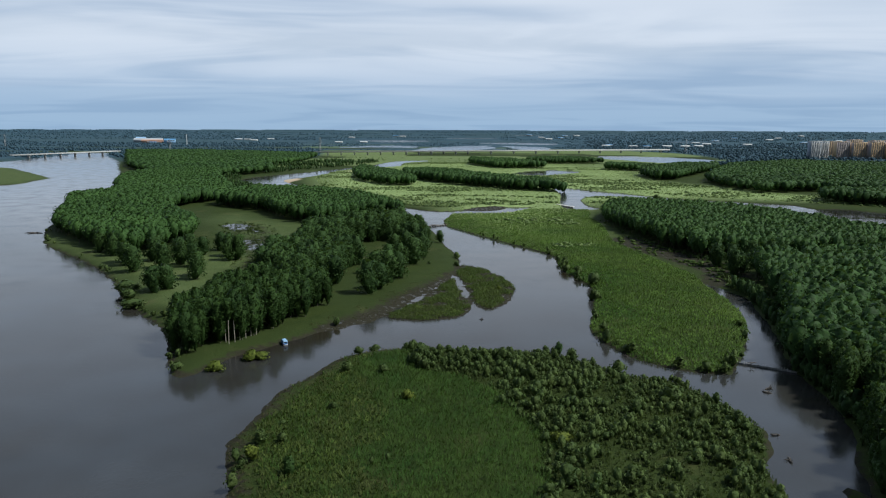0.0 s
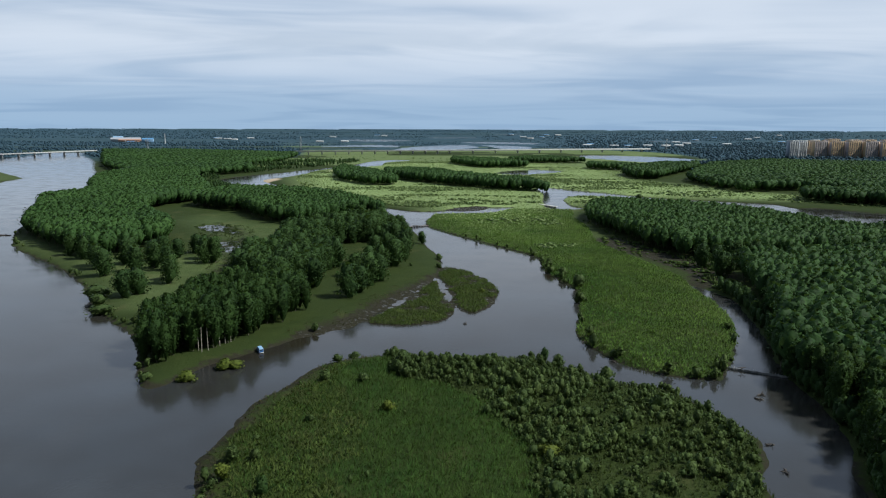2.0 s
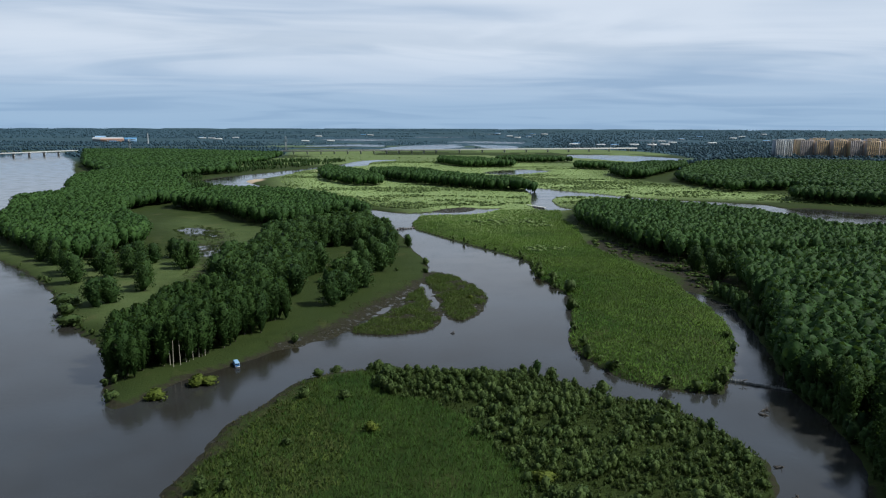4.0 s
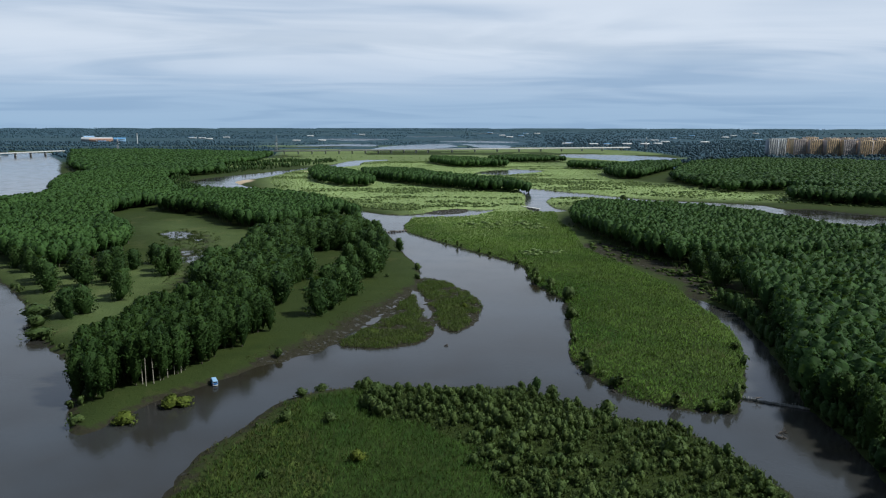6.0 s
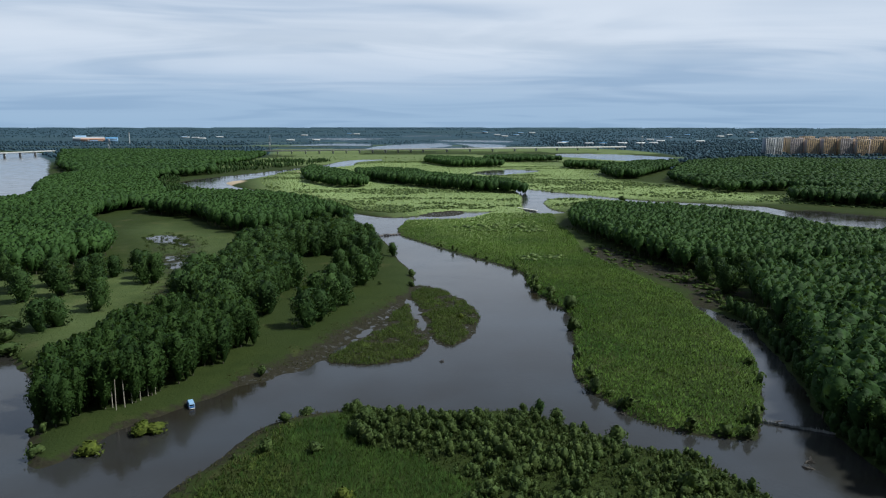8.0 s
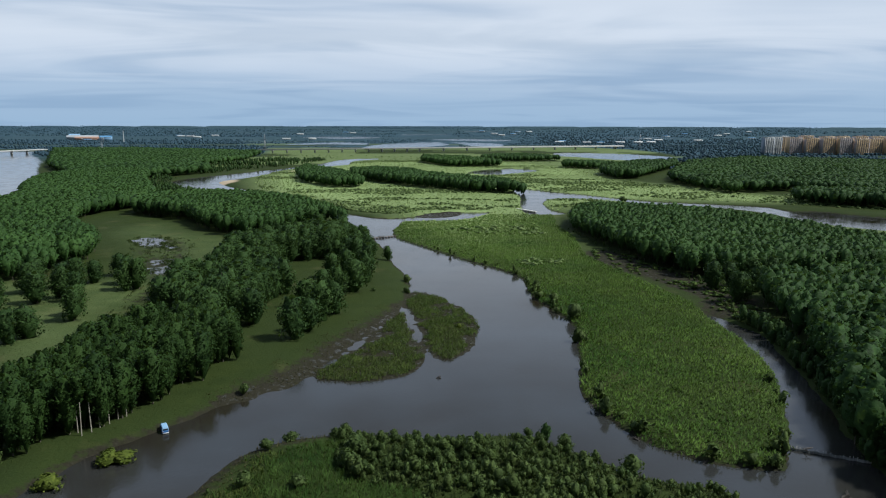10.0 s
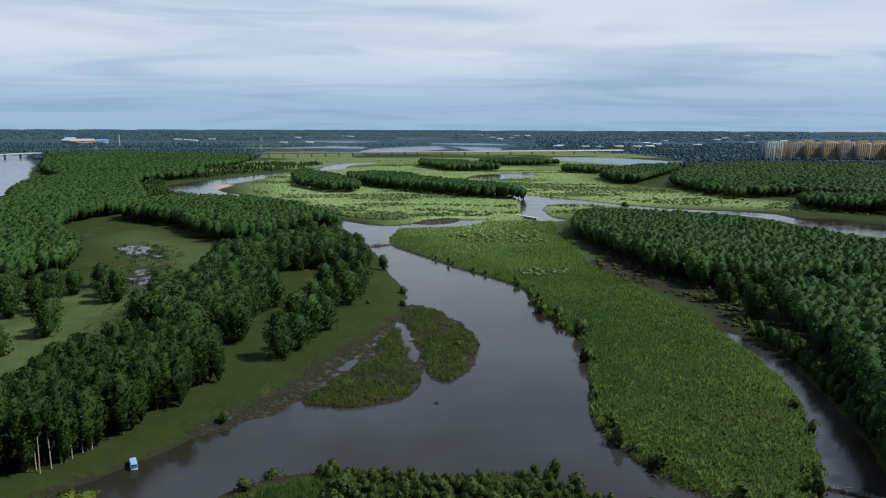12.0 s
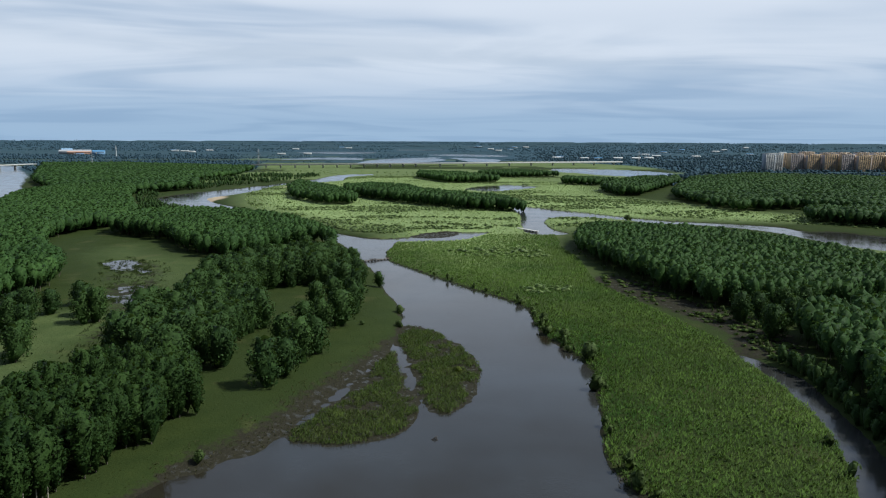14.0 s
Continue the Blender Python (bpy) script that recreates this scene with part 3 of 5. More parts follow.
def stacked(parts):
    V, F, Nn, n = [], [], [], 0
    for v, f, m in parts:
        V.append(v), F.append(f + n), Nn.append(m)
        n += len(v)
    return np.vstack(V), np.vstack(F), np.vstack(Nn)


def poplar_lobes(rng, h=15.0, r=3.3, low=1.4, heads=24):
    """A domed crown on a clear stem, widest above the middle: a slim inner mass set about with many small leafy heads."""
    out = []
    lean = rng.normal(size=2) * 0.5
    for j, k in enumerate((0.42, 0.66, 0.84, 0.88, 0.72)):
        z = low + 1.9 + (h - low - 4.6) * j / 4
        out.append((lean[0] * j / 4, lean[1] * j / 4, z, r * k, r * k, 2.2))
    for j in range(heads):
        a, t = j * 2.4 + rng.random(), ((j + rng.random()) / heads) ** 0.6
        out_by = math.sqrt(max(0.05, 1 - ((t - 0.62) / 0.66) ** 2)) * (rng.uniform(0.72, 1.02) if t < 0.78 else rng.random() ** 0.5)
        k = r * rng.uniform(0.17, 0.30)
        top = low + 1.0 + (h - low - 2.0) * t - (1.6 * out_by ** 3 if t > 0.78 else 0.0)
        out.append((r * out_by * math.cos(a), r * out_by * math.sin(a), top, k, k, k * rng.uniform(0.85, 1.3)))
    return out


def round_lobes(rng, h=10.5, r=4.1):
    """A broad billowing crown that reaches low, with many upright leafy heads."""
    out = [(0, 0, h * 0.46, r * 0.66, r * 0.66, h * 0.36), (0, 0, h * 0.64, r * 0.58, r * 0.58, h * 0.24)]
    for j in range(26):
        a, e = j * 2.4 + rng.random(), rng.random() ** 0.8
        rr = r * (0.19 + 0.17 * rng.random())
        o = r * 0.80 * math.sqrt(max(0.0, 1 - (1.15 * (e - 0.32)) ** 2)) * rng.uniform(0.75, 1.05) * (1 - 0.15 * e ** 3)
        out.append((o * math.cos(a), o * math.sin(a), h * (0.14 + 0.70 * e), rr, rr, rr * rng.uniform(1.0, 1.6)))
    return out


def shrub_lobes(rng, h=2.6, r=1.65):
    out = []
    h, r = h * rng.uniform(0.75, 1.35), r * rng.uniform(0.8, 1.15)
    for j in range(9):
        a, e = j * 2.4 + rng.random(), rng.random()
        rr = r * (0.34 + 0.3 * rng.random())
        o = r * (0.75 - 0.5 * e) * rng.random() ** 0.5
        out.append((o * math.cos(a), o * math.sin(a), h * (0.25 + 0.5 * e), rr, rr, h * rng.uniform(0.22, 0.32)))
    return out


def limbs(rng, lobes, h, r0):
    """Trunk with a few limbs that reach into the crown."""
    b = rng.normal(size=2) * 0.25
    parts = [tube([(0, 0, -0.4), (0.02, 0, h * 0.3), (b[0], b[1], h * 0.62), (b[0], b[1], h * 0.92)], [r0, r0 * 0.8, r0 * 0.5, r0 * 0.12], 6)]
    for lb in lobes[2::3]:
        z0 = max(h * 0.16, lb[2] * 0.62)
        parts.append(tube([(0, 0, z0), (lb[0] * 0.5, lb[1] * 0.5, (z0 + lb[2]) / 2), (lb[0] * 1.2, lb[1] * 1.2, lb[2])], [r0 * 0.4, r0 * 0.28, r0 * 0.1], 4))
    return stacked(parts)


def template(kind, cards, size, seed, trunk=True, sides=6, rings=4, core=0.66):
    rng = np.random.default_rng(seed)
    if kind == "poplar":
        lobes, h, r0 = poplar_lobes(rng, r=4.4, low=3.0, h=14.6), 14.6, 0.17
    elif kind == "round":
        lobes, h, r0 = round_lobes(rng), 10.5, 0.28
    else:
        lobes, h, r0 = shrub_lobes(rng), 2.8, 0.05
    parts = [leaf_cards(lobes, cards, size, rng), crown_core(lobes, sides, rings, core)]
    nl = len(parts[0][1]) + len(parts[1][1])
    if trunk:
        parts.append(tube([(0, 0, -0.5), (0, 0, h * 0.45), (0, 0, h * 0.85)], [r0, r0 * 0.7, r0 * 0.2], 3))
    V, F, Nn = stacked(parts)
    index = np.ones(len(F), np.int32)
    index[:nl] = 0
    return V, F, index, Nn


def massed(name, temps, P, scale, mats, label, category, seed, tints=None, spread=1.0):
    """Very many plants as one mesh: each a turned, scaled copy of one of the templates."""
    rng = np.random.default_rng(seed)
    P = np.asarray(P, float)
    n = len(P)
    z = ground_z(P)
    pick, yaw = rng.integers(len(temps), size=n), rng.random(n) * 6.283
    tint = rng.random(n) if tints is None else np.clip(tints + 0.25 * (rng.random(n) - 0.5), 0, 1)
    wide = spread * scale * (0.85 + 0.3 * rng.random(n))
    Vs, Fs, Is, Ts, Ns, off = [], [], [], [], [], 0
    for k, (V, F, index, Nn) in enumerate(temps):
        sel = np.where(pick == k)[0]
        if not len(sel):
            continue
        c, s = np.cos(yaw[sel])[:, None], np.sin(yaw[sel])[:, None]
        x = (V[None, :, 0] * c - V[None, :, 1] * s) * wide[sel][:, None] + P[sel, 0][:, None]
        y = (V[None, :, 0] * s + V[None, :, 1] * c) * wide[sel][:, None] + P[sel, 1][:, None]
        zz = V[None, :, 2] * scale[sel][:, None] + z[sel][:, None]
        Vs.append(np.stack([x, y, zz], -1).reshape(-1, 3))
        Ns.append(np.stack([Nn[None, :, 0] * c - Nn[None, :, 1] * s, Nn[None, :, 0] * s + Nn[None, :, 1] * c, np.broadcast_to(Nn[None, :, 2], x.shape)], -1).reshape(-1, 3))
        Fs.append((F[None] + (np.arange(len(sel)) * len(V))[:, None, None]).reshape(-1, 4) + off)
        Is.append(np.tile(index, len(sel)))
        Ts.append(np.repeat(tint[sel], len(V)))
        off += len(sel) * len(V)
    ob = mesh_object(name, np.vstack(Vs), np.vstack(Fs), mats, np.concatenate(Is), (("tint", np.concatenate(Ts)),), normals=np.vstack(Ns))
    return tagged(ob, label, category, kind="stuff")


def scatter(outline, gap, seed, jitter=0.6, inset=0.0, turn=0.2):
    """Jittered rows of places inside an outline."""
    rng = np.random.default_rng(seed)
    poly = np.asarray(outline, float)
    c, half = poly.mean(0), np.ptp(poly, 0).max()
    g = np.arange(-half, half, gap)
    X, Y = np.meshgrid(g, g)
    q = np.stack([X.ravel(), Y.ravel()], 1) + rng.uniform(-0.5, 0.5, (X.size, 2)) * gap * jitter
    R = np.array([[math.cos(turn), -math.sin(turn)], [math.sin(turn), math.cos(turn)]])
    q = q @ R + c
    return q[inside_by(q, poly, 30.0) > inset]


# woods: outline, gap
LEFT_WOOD = smooth([(-268, 474), (-231, 433), (-188, 395), (-177, 405), (-170, 398), (-168, 428), (-162, 455), (-180, 505), (-212, 550), (-242, 636), (-228, 690), (-224, 745),
                    (-245, 800), (-277, 880), (-312, 975), (-338, 1060), (-420, 1080), (-437, 970), (-394, 835), (-340, 715), (-354, 665), (-318, 578), (-286, 506)])
NORTH_WOOD = smooth([(-167, 618), (-128, 552), (-93, 532), (-70, 560), (-52, 590), (-27, 540), (-20, 500), (-18, 530), (-30, 575), (-58, 650), (-95, 700), (-140, 738), (-180, 748),
                     (-212, 742), (-222, 690), (-215, 650)])
GROVE = [(-88, 217), (-74, 228), (-60, 252), (-50, 276), (-47, 290), (-56, 303), (-66, 306), (-80, 304), (-92, 292), (-95, 265), (-95, 240)]
EAST_WOOD_NORTH = smooth([(128, 546), (134, 465), (142, 415), (152, 392), (180, 386), (220, 384), (280, 405), (345, 428), (345, 440), (290, 457), (268, 480), (268, 505), (245, 565), (205, 606), (160, 620), (132, 575)])
EAST_WOOD = smooth([(160, 346), (152, 328), (146, 302), (137, 280), (127, 250), (117.5, 228), (110.5, 208), (108.5, 183), (104, 165), (100, 148), (97, 112), (240, 60), (400, 120), (420, 365), (340, 398), (262, 384), (216, 366), (180, 362)])
BLOCK_A = [(-57, 1028), (12, 918), (79, 838), (139, 811), (146, 832), (112, 900), (40, 985), (-30, 1090), (-60, 1091)]
BLOCK_A_YOUNG = [(-30, 1090), (40, 985), (60, 1040), (30, 1200), (-30, 1250), (-62, 1200)]
BLOCK_B = [(53, 1428), (100, 1293), (189, 1297), (197, 1340), (137, 1474), (62, 1526)]
BLOCK_C = [(-121, 981), (-69, 898), (-36, 899), (-37, 930), (-73, 1067), (-141, 1207), (-143, 1108)]
BLOCK_D = [(179, 1504), (254, 1462), (344, 1491), (345, 1520), (282, 1622), (192, 1584)]
BLOCK_E = [(308, 1092), (308, 1010), (337, 1011), (495, 1262), (509, 1300), (430, 1290), (325, 1140)]
BLOCK_F = [(289, 1251), (341, 1221), (387, 1278), (313, 1335)]
BLOCK_G = [(367, 971), (358, 856), (370, 804), (441, 828), (494, 775), (700, 830), (960, 1250), (713, 1437), (525, 1287), (374, 992)]
BLOCK_H = [(385, 715), (400, 690), (430, 668), (590, 570), (660, 720), (480, 745), (415, 752)]
FAR_LEFT = [(-440, 1060), (-330, 1060), (-280, 1130), (-300, 1220), (-350, 1290), (-300, 1480), (-320, 1780), (-700, 2000), (-880, 1960), (-740, 1640), (-580, 1290)]


def uneven(P, rng, lo, hi):
    """Heights that rise and fall in clumps over a wood, with a few trees that stand out."""
    f = 0.55 * np.clip(1.8 * (fractal(P, 22, 91) - 0.5) + 0.5, 0, 1) + 0.45 * rng.random(len(P))
    return lo + (hi - lo) * f


def dist(P):
    return np.hypot(P[:, 0], P[:, 1] - 50.0)


def part(name, V, F, mat, parent, label="", normals=None):
    ob = mesh_object(name, V, F, [mat], normals=normals)
    ob.parent = parent
    return tagged(ob, label) if label else ob


def tree_thing(name, kind, seed, label, leaf, cards, size, low=0.8):
    rng = np.random.default_rng(seed)
    lobes, h, r0 = (poplar_lobes(rng, low=low), 15.5, 0.19) if kind == "poplar" else (round_lobes(rng), 10.5, 0.3)
    root = new(name)
    part("trunk", *limbs(rng, lobes, h, r0)[:2], BARK, root)
    V, F, Nn = stacked([leaf_cards(lobes, cards, size, rng), crown_core(lobes, 9, 6, 0.64)])
    part("crown", V, F, leaf, root, normals=Nn)
    return tagged(root, label, "tree")


def plant(makers, P, scale, seed, group):
    """Single trees at the places P."""
    rng = random.Random(seed)
    z = ground_z(P)
    first = [None] * len(makers)
    for i, ((x, y), h, s) in enumerate(zip(P, z, scale)):
        k = rng.randrange(len(makers))
        if first[k] is None:
            first[k] = makers[k]()
            first[k].matrix_basis = pose(x, y, h, 0, 0, rng.uniform(0, 360)) @ Matrix.Diagonal((s, s, s, 1))
            tagged(first[k], group=group)
            continue
        copy_thing(first[k], pose(x, y, h, 0, 0, rng.uniform(0, 360))).scale = (s * rng.uniform(0.9, 1.15), s * rng.uniform(0.9, 1.15), s)


def build_woods():
    rng = np.random.default_rng(11)
    near_t = [template("poplar", 260, 0.42, 100 + i) for i in range(5)]
    mid_t = [template("poplar", 86, 0.63, 200 + i, trunk=i < 3, sides=5, rings=3) for i in range(7)]
    far_t = [template("poplar", 24, 1.08, 300 + i, trunk=False, sides=5, rings=3, core=0.8) for i in range(6)]
    grove = scatter(GROVE, 4.1, 1, 0.95)
    east = scatter(EAST_WOOD, 4.7, 2, 1.0)
    east = east[(dist(east) < 420) & (east[:, 0] < 0.76 * east[:, 1] + 40)]
    order = np.argsort(dist(east))
    single_e, rest = east[order[:150]], east[order[150:]]
    makers = [lambda s=s: tree_thing("poplar_tree", "poplar", s, "tall green poplar in a dense riverside plantation", POPLAR_SHADED, 900, 0.36) for s in (1, 2, 3, 4)]
    plant(makers, np.vstack([grove, single_e]), np.concatenate([0.80 + 0.3 * rng.random(len(grove)), uneven(single_e, rng, 0.84, 1.12)]), 3, "poplars by the river")
    near = dist(rest) < 285
    # low tints put the dim light over the east wood into its leaf colour
    massed("poplar_wood", near_t, rest[near], uneven(rest[near], rng, 0.84, 1.12), [POPLAR_S, BARK], "dense dark poplar wood on the east bank", "wood", 4, 0.42 * fractal(rest[near], 25, 15), 1.12)
    massed("poplar_wood", mid_t, rest[~near], uneven(rest[~near], rng, 0.84, 1.12), [POPLAR_S, BARK], "dense poplar wood reaching away from the river", "wood", 5, 0.05 + 0.5 * fractal(rest[~near], 25, 15), 1.12)
    for outline, gap, label, sd in ((EAST_WOOD_NORTH, 4.5, "poplar wood beside the sunlit meadow", 6), (LEFT_WOOD, 4.7, "dense poplar plantation on the peninsula", 7), (NORTH_WOOD, 5.0, "poplar wood behind the boggy clearing", 8)):
        P = scatter(outline, gap, sd, 1.0, 0.0 if sd == 6 else 3.5)
        deep = dist(P) > 640
        if deep.any():
            Q = P[deep]
            massed("poplar_wood", far_t, Q, uneven(Q, rng, 0.88, 1.06), [POPLAR_S, BARK], label, "wood", sd + 50, 0.4 + 0.7 * (fractal(Q, 60, sd) - 0.2), 1.15)
            P = P[~deep]
        massed("poplar_wood", mid_t, P, uneven(P, rng, 0.86, 1.06), [POPLAR_S, BARK], label, "wood", sd, (0.0 if sd == 6 else 0.1) + 0.85 * fractal(P, 45, sd), 1.12)
    for outline, gap, tall, label, sd in ((BLOCK_A, 5.0, 1.0, "straight-edged block of poplars on the meadow", 20), (BLOCK_A_YOUNG, 6.0, 0.45, "young plantation behind the poplar block", 21),
                                          (BLOCK_B, 6.0, 0.95, "block of poplars on the far meadow", 22), (BLOCK_C, 5.5, 0.9, "clump of poplars on the meadow", 23),
                                          (BLOCK_D, 6.5, 0.85, "belt of trees before the viaduct", 24), (BLOCK_E, 6.0, 1.0, "bright green block of poplars", 25),
                                          (BLOCK_F, 6.5, 0.9, "small block of poplars", 26), (BLOCK_G, 7.4, 0.95, "wide poplar wood beyond the north river", 27),
                                          (BLOCK_H, 6.0, 1.0, "dark poplar wood on the bank of the north river", 28), (FAR_LEFT, 9.0, 0.95, "far poplar wood along the broad river", 29)):
        P = scatter(outline, gap, sd, 1.0)
        massed("poplar_wood", far_t, P, tall * uneven(P, rng, 0.84, 1.06), [POPLAR_S, BARK], label, "wood", sd, 0.42 + 1.3 * (fractal(P, 110, sd) - 0.5), gap / 4.6)
    # broad willows on the peninsula
    belt = np.array([(-34, 306), (-29, 315), (-26, 327), (-22, 337), (-35, 348), (-29, 363), (-23, 369), (-16, 376), (-12, 394), (-29, 406), (-22, 413), (-19, 438), (-12, 421), (-51, 324),
                     (-59, 329), (-65, 336), (-55, 354), (-54, 377), (-47, 373), (-62, 366), (-70, 366), (-65, 319), (-71, 318), (-83, 333), (-64, 323), (-80, 345)], float)
    back = np.array([(-83, 367), (-85, 391), (-75, 398), (-68, 412), (-61, 419), (-58, 445), (-68, 446), (-47, 445), (-35, 444), (-28, 453), (-21, 474), (-78, 437),
                     (-90, 352), (-76, 357), (-40, 430), (-30, 430), (-25, 490), (-35, 480), (-48, 470), (-60, 465), (-40, 500), (-28, 508), (-66, 345), (-72, 380)], float)
    lone = np.array([(-170, 368), (-176, 376), (-148, 362), (-142, 370), (-150, 389), (-123, 342), (-121, 334), (-131, 306), (-127, 311), (-120, 384), (-124, 396), (-115, 386), (-133, 364),
                     (-143, 388), (-134, 414), (-140, 400), (-160, 380), (-188, 640), (-160, 352), (-11, 460), (-2, 450), (-190, 395), (-204, 408), (-165, 397), (158, 374), (170, 377), (148, 370), (166, 364), (154, 352), (147, 344), (182, 380)], float)
    more = [scatter(np.array(o, float), 7.2, 90 + i, 0.9) for i, o in enumerate(([(-85, 440), (-20, 450), (-12, 470), (-16, 520), (-40, 532), (-70, 505), (-95, 470)],
                                                                               [(-92, 335), (-66, 318), (-52, 330), (-50, 375), (-58, 410), (-62, 440), (-85, 440), (-95, 390)]))]
    belt = np.vstack([belt, back[:12:3], *more])
    P = np.vstack([belt, lone])
    makers = [lambda s=s: tree_thing("willow_tree", "round", s, "broad bushy willow with a rounded crown on grass", WILLOW, 1150, 0.34) for s in (31, 32, 33, 34)]
    tall = 1.22 + 0.34 * rng.random(len(P))
    tall[len(belt):] *= 0.9
    tall[(P[:, 1] > 445) & (P[:, 0] > -30)] *= 0.72
    plant(makers, P, tall, 6, "willows on the peninsula")
    # thicket between the woods and the bend of the river
    P = scatter(smooth([(-50, 652), (-100, 735), (-145, 795), (-195, 850), (-238, 895), (-264, 938), (-284, 990), (-298, 1050), (-330, 1060), (-308, 975), (-273, 880), (-241, 800),
                        (-212, 748), (-180, 752), (-140, 742), (-95, 704)]), 6.5, 95, 1.0, 1.0)
    P = P[fractal(P, 24, 96) > 0.38]
    Q = scatter(smooth([(-330, 1070), (-290, 1120), (-310, 1220), (-350, 1290), (-300, 1480), (-200, 1580), (-135, 1530), (-170, 1400), (-218, 1280), (-255, 1200), (-288, 1110)]), 8.0, 98, 1.0, 1.0)
    P = np.vstack([P, Q[fractal(Q * np.array([0.6, 1.0]), 55, 99) > 0.46]])
    bank = -inside_by(P, RIVER, 60.0)
    small = [template("round", 30, 0.9, 380 + i, trunk=False, sides=5, rings=3) for i in range(5)]
    massed("river_thicket", small, P, (0.22 + 0.4 * rng.random(len(P))) * np.clip(0.5 + bank / 40, 0.5, 1.3), [WILLOW_S, BARK], "uneven willow thicket along the bend of the river", "scrub", 97)
    # the far plain
    rows = []
    frng = np.random.default_rng(77)
    for r0, r1, gap in ((1300, 2000, 15.0), (2000, 3000, 20.0), (3000, 4850, 27.0)):
        n = int(1.35 * 0.5 * (r1 ** 2 - r0 ** 2) / gap ** 2)
        r = np.sqrt(frng.uniform(r0 ** 2, r1 ** 2, n))
        a = frng.uniform(-0.675, 0.80, n)
        q = np.stack([r * np.sin(a), r * np.cos(a)], 1)
        rows.append(np.column_stack([q, np.full(n, gap / 13.0)]))
    R = np.vstack(rows)
    P, k = R[:, :2], R[:, 2]
    keep = wooded_by(P) > 0.35
    keep &= (-inside_by(P, RIVER) > 12) & ~((P[:, 0] < -300) & (P[:, 1] < 1700))
    for w in OTHER_WATER + FAR_LAKES:
        keep &= inside_by(P, w) < -12
    for w in FAR_LAKES:
        for near_side in (90.0, 190.0, 290.0):
            keep &= inside_by(P + np.array([0.0, near_side]), w) < 0
    for o in (BLOCK_G, BLOCK_E, BLOCK_B, BLOCK_D, FAR_LEFT):
        keep &= inside_by(P, np.array(o, float)) < 5
    P, k = P[keep], k[keep]
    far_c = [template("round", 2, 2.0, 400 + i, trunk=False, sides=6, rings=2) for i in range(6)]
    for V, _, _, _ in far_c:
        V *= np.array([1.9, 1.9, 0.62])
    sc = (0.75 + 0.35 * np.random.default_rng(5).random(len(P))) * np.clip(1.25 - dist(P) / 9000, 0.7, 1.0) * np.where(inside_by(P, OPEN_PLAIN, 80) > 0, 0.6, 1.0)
    massed("far_woods", far_c, P, sc, [HAZED_LEAF, BARK], "dark belts of haze-blue trees on the distant plain", "wood", 62)


def tuft_template(n, h, w, seed):
    """A hummock of arching blades: long leaves that spring from the root and bend outwards."""
    rng = np.random.default_rng(seed)
    V, F = [], []
    for j in range(n):
        a = rng.random() * 6.283
        d = np.array([math.cos(a), math.sin(a), 0.0])
        s = np.array([-d[1], d[0], 0.0]) * w * (0.6 + 0.8 * rng.random())
        o = rng.normal(size=3) * np.array([0.3, 0.3, 0]) * h
        hh = h * (0.6 + 0.5 * rng.random())
        root, tip = o + np.array([0, 0, hh * 0.25]), o + d * hh * (0.3 + 0.35 * rng.random()) + np.array([0, 0, hh * 1.0])
        b = len(V)
        V += [root - s, root + s, tip + s * 0.3, tip - s * 0.3]
        F.append((b + 1, b, b + 3, b + 2) if np.cross(2 * s, tip - root)[2] < 0 else (b, b + 1, b + 2, b + 3))
    V = np.array(V)
    up = np.repeat(unit(rng.normal(size=(n, 3)) * 0.25 + np.array([0, 0, 1.0])), 4, 0)
    return V, np.array(F), np.zeros(len(F), np.int32), up


